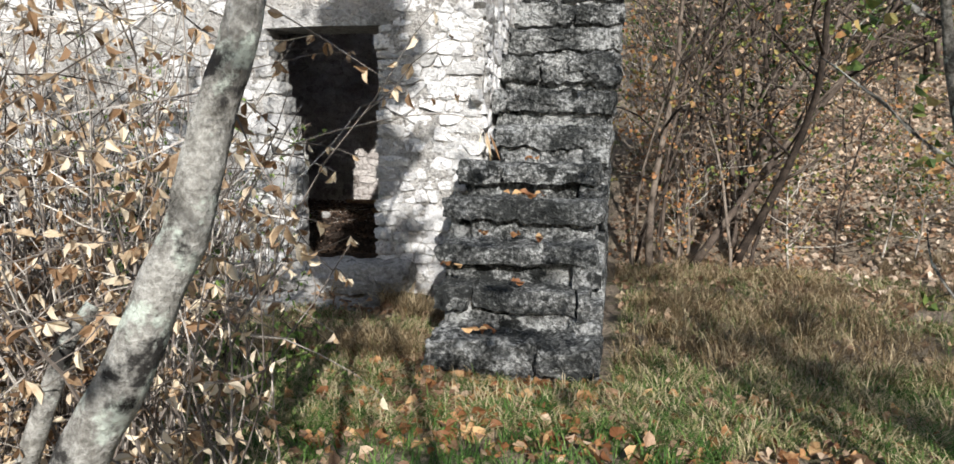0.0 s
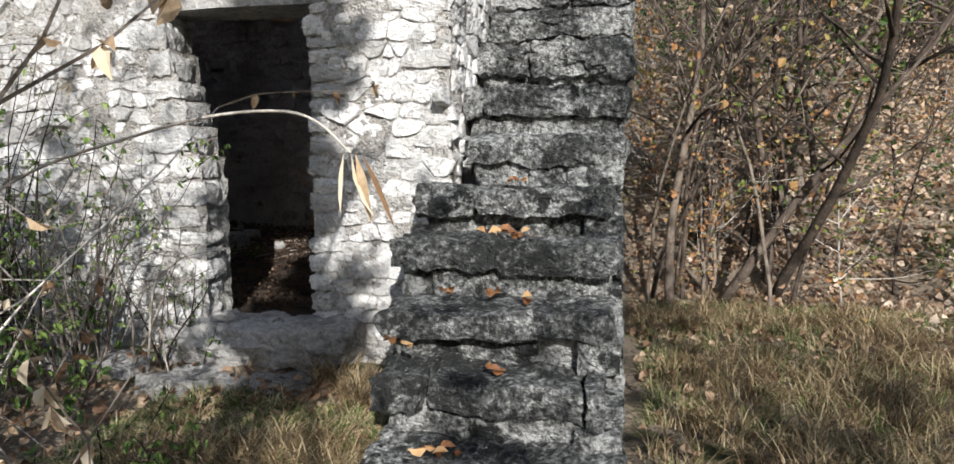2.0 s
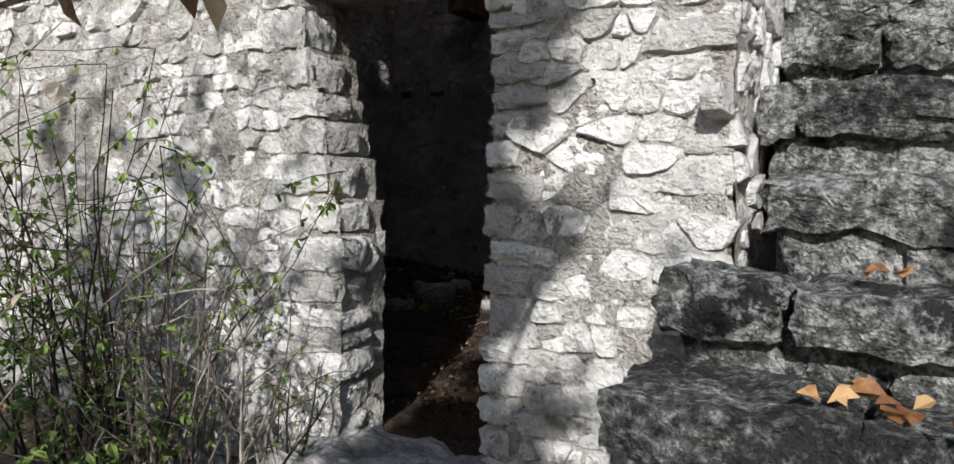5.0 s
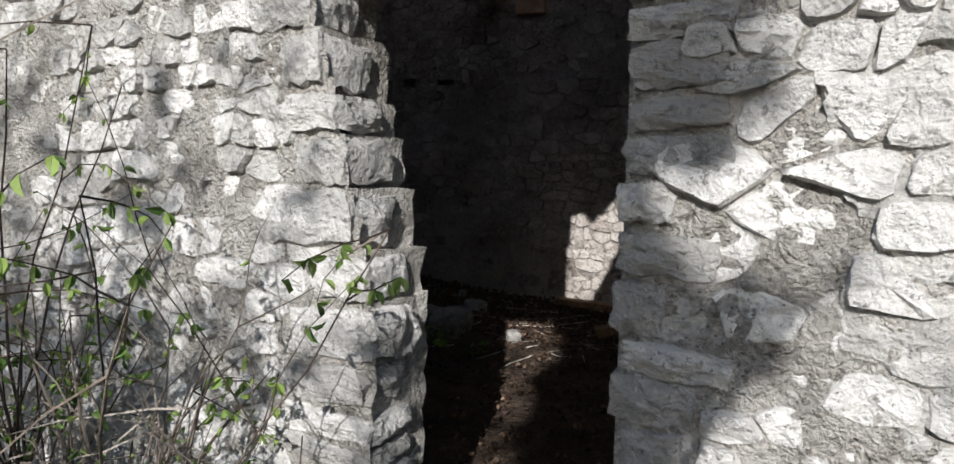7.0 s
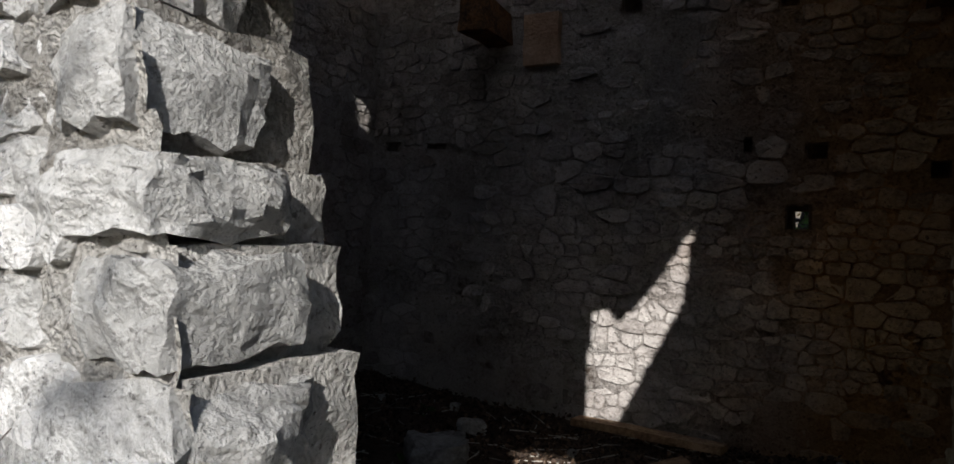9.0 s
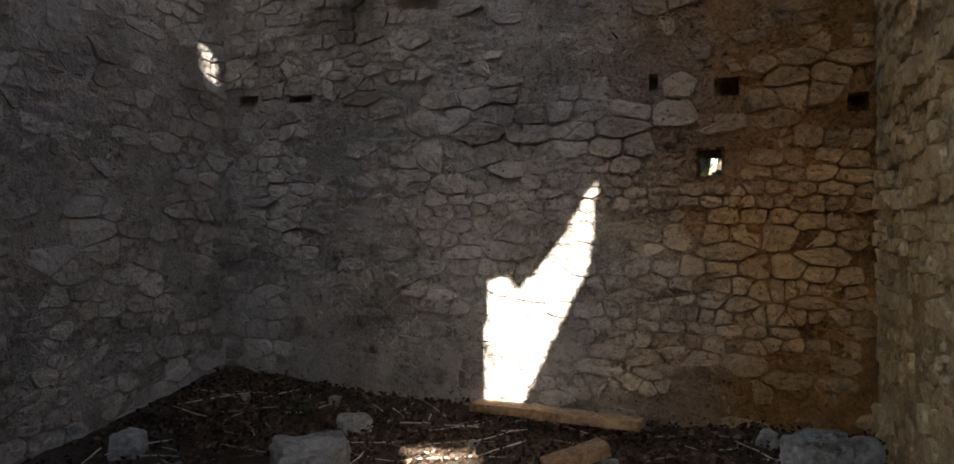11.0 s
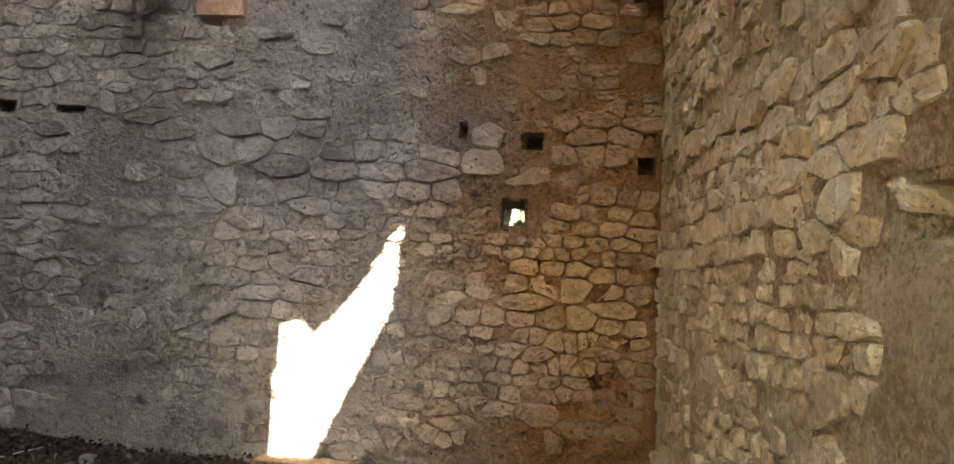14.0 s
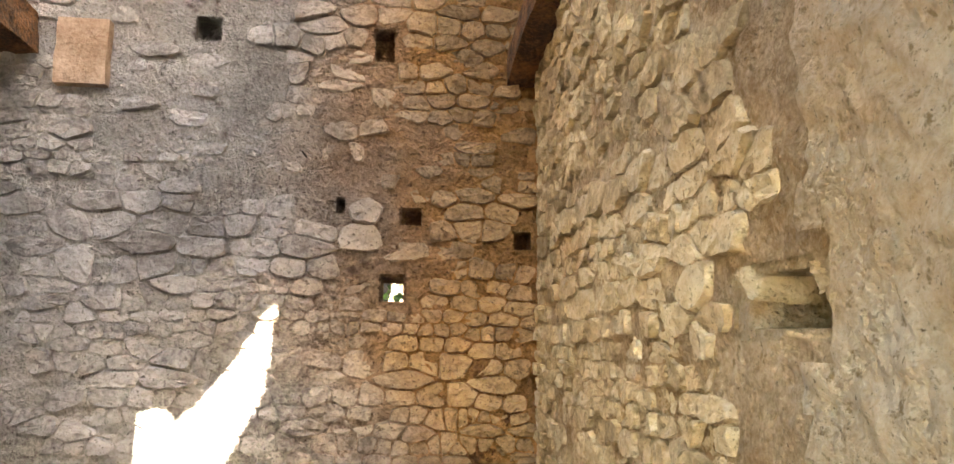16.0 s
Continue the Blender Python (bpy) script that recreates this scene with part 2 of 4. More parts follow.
def coat(name, u0, u1, v0, v1, inside, at, mat, parent, step=0.045, depth=0.03, seed=0.0):
    """An uneven skin of mortar on a wall; at maps (u, outwards, v) to the world; inside(u, v) leaves openings free."""
    nu, nv = int((u1 - u0) / step), int((v1 - v0) / step)
    verts, faces = [], []
    for j in range(nv + 1):
        for i in range(nu + 1):
            u, v = u0 + (u1 - u0) * i / nu, v0 + (v1 - v0) * j / nv
            k = Vector((u, v, seed))
            w = 0.006 + depth * (0.5 + 0.6 * noise.noise(k * 2.2) + 0.45 * noise.noise(k * 9.0) + 0.4 * noise.noise(k * 19.0) + 0.25 * noise.noise(k * 34.0))
            verts.append(at(u, max(w, 0.004), v))
    for j in range(nv):
        for i in range(nu):
            if not inside(u0 + (u1 - u0) * (i + 0.5) / nu, v0 + (v1 - v0) * (j + 0.5) / nv):
                a = j * (nu + 1) + i
                faces.append((a, a + 1, a + nu + 2, a + nu + 1))
    return raw(name, verts, faces, mat, parent)


def clip(poly, nx, ny, c):
    """The part of a polygon on the side nx * x + ny * y <= c."""
    out = []
    for (ax, ay), (bx, by) in zip(poly, poly[1:] + poly[:1]):
        da, db = nx * ax + ny * ay - c, nx * bx + ny * by - c
        if da <= 0:
            out.append((ax, ay))
        if (da < 0 < db) or (db < 0 < da):
            k = da / (da - db)
            out.append((ax + (bx - ax) * k, ay + (by - ay) * k))
    return out


def outline(poly, count):
    """Cuts the corners of a polygon and spreads a number of points evenly along it."""
    cut = []
    for (ax, ay), (bx, by) in zip(poly, poly[1:] + poly[:1]):
        cut += [(ax + (bx - ax) * 0.09, ay + (by - ay) * 0.09), (ax + (bx - ax) * 0.91, ay + (by - ay) * 0.91)]
    sides = [math.dist(a, b) for a, b in zip(cut, cut[1:] + cut[:1])]
    step, out, gone = sum(sides) / count, [], 0.0
    for a, b, d in zip(cut, cut[1:] + cut[:1], sides):
        while gone < d and len(out) < count:
            k = gone / max(d, 1e-6)
            out.append((a[0] + (b[0] - a[0]) * k, a[1] + (b[1] - a[1]) * k))
            gone += step
        gone -= d
    return out


def rubble(parent, u0, u1, v0, v1, blocked, at, mat, near, heights=(0.06, 0.16), ratio=(0.8, 2.4), proud=(0.01, 0.045), gap=0.012, seed=1, skip=0.0, limit=300, squeeze=0.55, bury=0.06, points=16):
    """Rubble stones fitted to one another on a wall face, each with a broken, uneven front. Those nearest to (u, v) of near are parts of their own."""
    r = random.Random(seed)
    cell, seeds, bins = 0.16, [], {}
    v = v0
    while v < v1 + 0.1:
        h = r.uniform(*heights)
        u = u0 - 0.2 + r.uniform(0, 0.2)
        while u < u1 + 0.2:
            w = h * r.uniform(*ratio)
            if r.random() > 0.1:
                p = ((u + w / 2) * squeeze, v + h * r.uniform(0.28, 0.72) + 0.05 * noise.noise(Vector((u * 0.9, v, seed))))
                bins.setdefault((int(p[0] // cell), int(p[1] // cell)), []).append(len(seeds))
                seeds.append(p)
            u += w
        v += h
    made = []
    for n, (x, y) in enumerate(seeds):
        poly = [(x - 0.3 * squeeze, y - 0.2), (x + 0.3 * squeeze, y - 0.2), (x + 0.3 * squeeze, y + 0.2), (x - 0.3 * squeeze, y + 0.2)]
        bi, bj = int(x // cell), int(y // cell)
        for i in range(bi - 2, bi + 3):
            for j in range(bj - 3, bj + 4):
                for k in bins.get((i, j), ()):
                    if k != n and poly:
                        dx, dy = seeds[k][0] - x, seeds[k][1] - y
                        d = math.hypot(dx, dy)
                        dx, dy = dx / d, dy / d
                        poly = clip(poly, dx, dy, dx * x + dy * y + d / 2 - gap * 0.5 * (squeeze if abs(dx) > abs(dy) else 1.0))
        if len(poly) < 3:
            continue
        poly = [(a / squeeze, b) for a, b in poly]
        cu, cv = sum(p[0] for p in poly) / len(poly), sum(p[1] for p in poly) / len(poly)
        w, h = max(p[0] for p in poly) - min(p[0] for p in poly), max(p[1] for p in poly) - min(p[1] for p in poly)
        if w < 0.03 or h < 0.025 or cu < u0 or cu > u1 or cv > v1 or blocked(cu, cv, w * 0.9, h * 0.9):
            continue
        low = noise.noise(Vector((cu * 0.9, cv * 0.9, seed + 4.0))) * 0.5 + 0.5 + 0.12 * r.uniform(-1, 1)
        if low < skip:
            continue
        made.append((abs(cu - near[0]) + abs(cv - near[1]), cu, cv, poly, r.uniform(*proud), r.uniform(-0.12, 0.12), r.uniform(-0.16, 0.12), r.random() * 50))
    made.sort(key=lambda m: m[0])
    rest_v, rest_f = [], []
    for i, (_, cu, cv, poly, pr, tu, tv, ph) in enumerate(made):
        rim = outline(poly, points)
        c = len(rim)
        if c < 5:
            continue
        verts, faces = [], []
        for size, depth in ((1.0, -1.0), (1.02, 0.55), (0.93, 1.0), (0.5, 1.0)):
            for a, b in rim:
                du, dv = (a - cu) * size, (b - cv) * size
                k = Vector((a * 13, b * 13, ph + depth))
                if depth < 0:
                    out = -bury
                else:
                    out = pr * depth + (du * tu + dv * tv) * 0.8 + 0.011 * noise.noise(k) + 0.007 * noise.noise(k * 2.7)
                verts.append((cu + du + 0.007 * noise.noise(k * 1.9), out, cv + dv + 0.007 * noise.noise(k * 1.7 + Vector((5, 5, 5)))))
        verts.append((cu, pr * 1.05, cv))
        for ring in range(3):
            b = ring * c
            faces += [(b + k, b + (k + 1) % c, b + c + (k + 1) % c, b + c + k) for k in range(c)]
        faces += [(3 * c + k, 3 * c + (k + 1) % c, 4 * c) for k in range(c)]
        if i < limit:
            home = Vector(at(cu, 0, cv))
            ob = raw("stone", [tuple(Vector(at(*q)) - home) for q in verts], faces, mat, parent)
            ob.location = home
        else:
            b = len(rest_v)
            rest_v += [at(*q) for q in verts]
            rest_f += [tuple(b + k for k in f) for f in faces]
    if rest_f:
        tagged(raw("small_stones", rest_v, rest_f, mat, parent), kind="stuff")


def tube(bm, pts, r0, r1, sides=5):
    """A tapering tube along a line of points."""
    rings = []
    for i, p in enumerate(pts):
        a = pts[min(i + 1, len(pts) - 1)] - pts[max(i - 1, 0)]
        x = a.orthogonal().normalized()
        y = a.normalized().cross(x)
        r = r0 + (r1 - r0) * i / (len(pts) - 1)
        rings.append([bm.verts.new(p + (x * math.cos(k * 6.2832 / sides) + y * math.sin(k * 6.2832 / sides)) * r) for k in range(sides)])
    for a, b in zip(rings, rings[1:]):
        for k in range(sides):
            bm.faces.new((a[k], a[(k + 1) % sides], b[(k + 1) % sides], b[k]))
    bm.faces.new(rings[-1])
    bm.faces.new(rings[0][::-1])


def leaf(verts, faces, p, way, size, r, fold=0.25, wide=0.45):
    """A folded, curled leaf of four faces."""
    way = way.normalized()
    side = way.cross(Vector((r.uniform(-1, 1), r.uniform(-1, 1), r.uniform(-1, 1)))).normalized()
    up = way.cross(side)
    b = len(verts)
    w = size * wide
    curl = r.uniform(-0.35, 0.15)
    ridge = [p + way * size * f + up * size * curl * f * f for f in (0.0, 0.36, 0.72, 1.0)]
    lift = up * w * fold * 2
    for q in (ridge[0], ridge[1], ridge[2], ridge[3], ridge[1] + side * w + lift, ridge[1] - side * w + lift, ridge[2] + side * w * 0.66 + lift, ridge[2] - side * w * 0.66 + lift):
        verts.append(tuple(q))
    faces += [(b, b + 4, b + 1), (b, b + 1, b + 5), (b + 1, b + 4, b + 6, b + 2), (b + 1, b + 2, b + 7, b + 5), (b + 2, b + 6, b + 3), (b + 2, b + 3, b + 7)]


def wander(p, way, length, n, r, bend=0.25, drop=0.0):
    pts = [p.copy()]
    d = way.normalized()
    for _ in range(n):
        d = (d + Vector((r.uniform(-1, 1), r.uniform(-1, 1), r.uniform(-1, 1) - drop)) * bend).normalized()
        p = p + d * (length / n)
        pts.append(p.copy())
    return pts


def tree(name, base, seed, height, thick, limbs, twigs, leaves, leaf_size, wood, leaf_mat, label, category="tree", lean=(0, 0, 1), spread=0.6, first=0.3, bare=0.0, group="", bend=0.12, drop=0.0):
    """A trunk with limbs and twigs, and a crown of single leaves."""
    r = random.Random(seed)
    root = tagged(new(name), label, category, group)
    root.location = base
    bm, bt = bmesh.new(), bmesh.new()
    lv, lf = [], []
    trunk = wander(Vector((0, 0, -0.1)), Vector(lean), height, 9, r, bend)
    tube(bm, trunk, thick, thick * 0.3, 8)
    for _ in range(limbs):
        f = r.uniform(first, 1.0) * 8.99
        i = int(f)
        p = trunk[i].lerp(trunk[i + 1], f - i)
        a = r.uniform(0, 6.2832)
        d = Vector((math.cos(a), math.sin(a), r.uniform(0.1, 1.1)))
        ln = height * spread * r.uniform(0.35, 1.0)
        limb = wander(p, d, ln, 6, r, 0.28, drop)
        tube(bt, limb, thick * r.uniform(0.22, 0.42), thick * 0.06, 5)
        for _ in range(twigs):
            q = limb[r.randrange(1, 7)]
            tw = wander(q, Vector((r.uniform(-1, 1), r.uniform(-1, 1), r.uniform(-0.5, 0.9))), ln * r.uniform(0.2, 0.55), 4, r, 0.35, drop)
            tube(bt, tw, thick * 0.09, thick * 0.03, 3)
            if r.random() < bare:
                continue
            for _ in range(leaves):
                k = tw[r.randrange(1, 5)]
                leaf(lv, lf, k + Vector((r.uniform(-1, 1), r.uniform(-1, 1), r.uniform(-1, 1))) * 0.04, Vector((r.uniform(-1, 1), r.uniform(-1, 1), r.uniform(-1.2, 0.5))), leaf_size * r.uniform(0.6, 1.3), r)
    part("trunk", bm, wood, root, smooth=True)
    part("branchwork", bt, wood, root, smooth=True)
    if lf:
        raw("crown", lv, lf, leaf_mat, root)
    return root


def ground_z(x, y):
    """The height of the ground: rising towards the doorway, and a hillside behind the stair."""
    z = -0.12 + 0.035 * max(-3, min(y, 6))
    d = max(0.0, 1 - math.hypot((x + 1.6) / 1.3, (y - 5.9) / 0.9))
    z += 0.22 * d
    z += 0.10 * max(0.0, min(1.0, (-x - 2.0) / 1.0))
    k = max(0.0, y - 9.0) + 0.45 * max(0.0, x - 3.2)
    if x > 0.4 or y > 10.5 or y < -2:
        z += 0.42 * min(k, 22) * (1 if x > 0.4 else 0.4)
    return z + 0.05 * noise.noise(Vector((x * 0.8, y * 0.8, 0))) + 0.02 * noise.noise(Vector((x * 4, y * 4, 3)))


# ---- ground ----
def axis_steps(far, near, step):
    a = [-near + i * step for i in range(int(2 * near / step) + 1)]
    g, out = near, []
    d = step
    while g < far:
        d *= 1.35
        g += d
        out.append(g)
    return [-v for v in reversed(out)] + a + out


gx = [v + 0.5 for v in axis_steps(900, 7, 0.14)]
gy = [v + 4.0 for v in axis_steps(900, 8, 0.14)]
gv = [(x, y, ground_z(x, y)) for y in gy for x in gx]
IN_X0, IN_X1, IN_Y0, IN_Y1 = -4.9, -0.97, 6.15, 9.82
gf = []
for j in range(len(gy) - 1):
    for i in range(len(gx) - 1):
        if not (-4.95 < gx[i] and gx[i + 1] < -0.9 and 6.0 < gy[j] and gy[j + 1] < 9.9):
            a = j * len(gx) + i
            gf.append((a, a + 1, a + len(gx) + 1, a + len(gx)))
ground = tagged(raw("ground", gv, gf, SOIL), "woodland ground of brown soil with leaf litter and grass", "ground", kind="structure")
for p in ground.data.polygons:
    p.use_smooth = True

# ---- the house ----
DOOR_R, DOOR_TOP, SILL = -1.31, 2.27, 0.43


def door_left(z):
    return -1.95 - 0.25 * max(0.0, min(1.0, (z - 1.25) / 1.0))


# outline (z, x) of the sun patch wanted on the back wall
SUN_PATCH = ((0.57, -3.06), (0.57, -2.83), (1.0, -2.63), (1.39, -2.43), (1.62, -2.40), (1.86, -2.38), (1.82, -2.43), (1.66, -2.52), (1.46, -2.65), (1.27, -2.83), (1.34, -2.93), (1.29, -3.03))
facade_at = lambda u, w, v: (u, 5.83 - w, v)
far_at = lambda u, w, v: (u, 9.82 - w, v)
right_at = lambda u, w, v: (-0.97 - w, u, v)
left_at = lambda u, w, v: (-4.9 + w, u, v)
inner_front_at = lambda u, w, v: (u, 6.15 + w, v)
return_at = lambda u, w, v: (-0.48 + w, u, v)
TOP = 5.0
# unseen gap added high in the facade: the back wall's sun patch, shifted sunwards
SHIFT_X, SHIFT_Z = 0.33 * 3.99, 0.52 * 3.99
sun_gap_poly = [(x + SHIFT_X, z + SHIFT_Z) for z, x in SUN_PATCH]
BX0, BX1 = min(p[0] for p in sun_gap_poly), max(p[0] for p in sun_gap_poly)
BZ0, BZ1 = min(p[1] for p in sun_gap_poly), max(p[1] for p in sun_gap_poly)


def in_poly(u, v, poly):
    hit = False
    for (x0, y0), (x1, y1) in zip(poly, poly[1:] + poly[:1]):
        if (y0 > v) != (y1 > v) and u < (x1 - x0) * (v - y0) / (y1 - y0) + x0:
            hit = not hit
    return hit


def wall(name, label):
    return tagged(new(name), label, "wall", kind="structure")


# unseen hole added to throw a fleck of sun into the room
FLECK_HOLE = (-3.9, -3.35, 4.3, 5.06)
facade = wall("wall_front", "sunlit facade of pale limestone rubble and lime mortar")
bm = bmesh.new()
# top 0.6 m is unseen, added to stop sun entering the roof gap low
core(bm, -8.0, -0.48, -0.6, TOP + 0.6, 5.83, 6.15, [(-2.36, DOOR_R, -0.6, DOOR_TOP + 0.14), (BX0 - 0.2, BX1 + 0.19, BZ0 - 0.24, BZ1 + 0.24), FLECK_HOLE], lambda u, w, v: (u, w, v))
box(bm, -2.36, DOOR_R, 5.83, 6.15, -0.6, 0.30)
part("core", bm, LIME_MORTAR, facade)
# thin mask of small blocks around the added gap, shaping the sun patch
bm = bmesh.new()
nx, nz = 46, 60
RX0, RX1, RZ0, RZ1 = BX0 - 0.2, BX1 + 0.19, BZ0 - 0.24, BZ1 + 0.24
for i in range(nx):
    for j in range(nz):
        u, v = RX0 + (RX1 - RX0) * (i + 0.5) / nx, RZ0 + (RZ1 - RZ0) * (j + 0.5) / nz
        if not in_poly(u, v, sun_gap_poly):
            du, dv = (RX1 - RX0) / nx / 2 + 0.001, (RZ1 - RZ0) / nz / 2 + 0.001
            box(bm, u - du, u + du, 5.835, 5.87, v - dv, v + dv)
# four plates narrow the added hole to the sun fleck's size
for x0, x1, z0, z1 in ((-3.92, -3.645, 4.28, 5.08), (-3.6, -3.33, 4.28, 5.08), (-3.65, -3.595, 4.28, 4.61), (-3.65, -3.595, 4.80, 5.08)):
    box(bm, x0, x1, 5.836, 5.866, z0, z1)
part("breach_rim", bm, LIME_MORTAR, facade)
door_hole = lambda u, v: (door_left(v) - 0.06 < u < DOOR_R + 0.04 and v < DOOR_TOP + 0.1) or (BX0 - 0.14 < u < BX1 + 0.14 and BZ0 - 0.16 < v < BZ1 + 0.16) or (-3.9 < u < -3.35 and v > 4.3)
coat("mortar", -6.0, -0.48, -0.4, 4.4, door_hole, facade_at, LIME_MORTAR, facade, 0.02, 0.036, 1.0)
coat("return_mortar", 5.8, 9.9, -0.4, 4.9, lambda u, v: False, return_at, LIME_MORTAR, facade, 0.06, 0.03, 9.0)
coat("inner_mortar", -4.9, -0.97, 0.2, 4.9, lambda u, v: -2.38 < u < DOOR_R + 0.05 and v < 2.4 or BX0 - 0.25 < u < BX1 + 0.25 and BZ0 - 0.3 < v < BZ1 + 0.3 or -4.1 < u < -3.2 and v > 4.1, inner_front_at, INNER_MORTAR, facade, 0.08, 0.02, 3.0)

back = wall("wall_back", "grey rubble stone back wall stained ochre beside the corner")
LOOP = (-1.83, -1.71, 1.91, 2.04)
POCKETS = [(-1.73, -1.62, 2.31, 2.42), (-4.75, -4.62, 2.46, 2.54), (-4.38, -4.2, 2.46, 2.51), (-1.9, -1.78, 3.24, 3.42), (-2.88, -2.74, 3.32, 3.46), (-2.08, -2.03, 2.38, 2.46), (-1.12, -1.02, 2.2, 2.3), (-3.56, -3.3, 3.02, 3.38)]
bm = bmesh.new()
core(bm, -5.4, -0.48, -0.6, TOP, 9.82, 9.96, [LOOP, *POCKETS], lambda u, w, v: (u, w, v))
core(bm, -5.4, -0.48, -0.6, TOP, 9.96, 10.3, [LOOP], lambda u, w, v: (u, w, v))
part("core", bm, INNER_MORTAR, back)
near_hole = lambda u, v, g=0.0: LOOP[0] - g < u < LOOP[1] + g and LOOP[2] - g < v < LOOP[3] + g
coat("mortar", -4.9, -0.97, 0.2, 4.9, lambda u, v: near_hole(u, v, 0.02) or any(a < u < b and c < v < d for a, b, c, d in POCKETS), far_at, INNER_MORTAR, back, 0.024, 0.016, 5.0)
side = wall("wall_side", "ochre rubble stone side wall with a small niche")
NICHE = (7.15, 7.45, 1.745, 1.855)
bm = bmesh.new()
for y0, y1, z0, z1 in ((6.15, NICHE[0], -0.6, TOP), (NICHE[1], 9.82, -0.6, TOP), (NICHE[0], NICHE[1], -0.6, NICHE[2]), (NICHE[0], NICHE[1], NICHE[3], TOP)):
    box(bm, -0.97, -0.48, y0, y1, z0, z1)
box(bm, -0.66, -0.6, NICHE[0], NICHE[1], NICHE[2], NICHE[3])
part("core", bm, OCHRE_MORTAR, side)
coat("mortar", 6.15, 9.82, 0.2, 4.9, lambda u, v: NICHE[0] - 0.02 < u < NICHE[1] + 0.02 and NICHE[2] - 0.02 < v < NICHE[3] + 0.03, right_at, OCHRE_MORTAR, side, 0.022, 0.022, 7.0)
# swollen plaster at the near end, and stones closing the niche to a low arch
coat("plaster", 6.15, 7.5, 0.3, 4.2, lambda u, v: NICHE[0] - 0.05 < u and NICHE[2] - 0.05 < v < NICHE[3] + 0.06 or u > 7.2 + 0.4 * noise.noise(Vector((u * 3, v * 2.2, 4.0))), lambda u, w, v: right_at(u, w + 0.012 + 0.05 * max(0.0, noise.noise(Vector((u * 2.6, v * 2.6, 11.0)))), v), OCHRE_MORTAR, side, 0.022, 0.04, 12.0)
for k, (y, z, wide, high) in enumerate(((7.15, 1.85, 0.12, 0.06), (7.46, 1.855, 0.13, 0.065), (7.29, 1.722, 0.3, 0.04))):
    ob = new("niche_stone", rock_mesh("niche_stone", OCHRE, 70 + k, 5, 0.25, 0.7, False, (0.5, 1, 0.4)))
    ob.parent = side
    ob.matrix_local = Matrix.Translation((-0.895, y, z)) @ pose(0, 0, 0, (-24, 22, 3)[k], 0, 0) @ Matrix.Diagonal((0.16, wide, high, 1))
west = wall("wall_west", "brown rubble stone wall with earth mortar")
bm = bmesh.new()
box(bm, -5.2, -4.9, 6.15, 9.82, -0.6, TOP)
part("core", bm, INNER_MORTAR, west)
coat("mortar", 6.15, 9.82, 0.2, 4.9, lambda u, v: False, left_at, INNER_MORTAR, west, 0.04, 0.022, 8.0)

# unseen roof added over the room; its front gap lets in fill light
bm = bmesh.new()
for x0, x1, y0, y1 in ((-8.1, -4.3, 6.16, 10.5), (-1.1, -0.3, 6.16, 10.5), (-4.3, -1.1, 8.2, 10.5)):
    box(bm, x0, x1, y0, y1, TOP, TOP + 0.12)
tagged(new("ceiling", finish("ceiling", bm, DARK_TIMBER)), "unseen dark boarded roof, added with a gap to set the room's light", "ceiling", kind="structure")

# floor of the room: earth and debris, banked up along the walls
fv, ff = [], []
FX, FY = 80, 74


def floor_z(x, y):
    f = (y - 6.15) / 3.67
    z = 0.34 + 0.24 * max(0, min(1, f)) ** 1.5 + 0.16 * max(0.0, (-3.4 - x) / 1.5) * f
    return z + 0.035 * noise.noise(Vector((x * 2, y * 2, 1))) + 0.02 * noise.noise(Vector((x * 8, y * 8, 2)))


for j in range(FY + 1):
    for i in range(FX + 1):
        x, y = -4.95 + 4.0 * i / FX, 5.8 + 4.07 * j / FY
        fv.append((x, y, floor_z(x, y) if y > 6.1 or -2.2 < x < DOOR_R + 0.05 else 0.0))
for j in range(FY):
    for i in range(FX):
        a = j * (FX + 1) + i
        ff.append((a, a + 1, a + FX + 2, a + FX + 1))
floor = tagged(raw("floor", fv, ff, RUBBLE_SOIL), "dark earth floor strewn with bark, twigs and leaves", "floor", kind="structure")

# ---- jambs, lintel and sill ----
QUOIN = [rock_mesh("quoin", LIME, i, 8, 0.24, 0.74, False, (1, 0.8, 0.4)) for i in range(6)]
r = random.Random(11)
jm = bmesh.new()
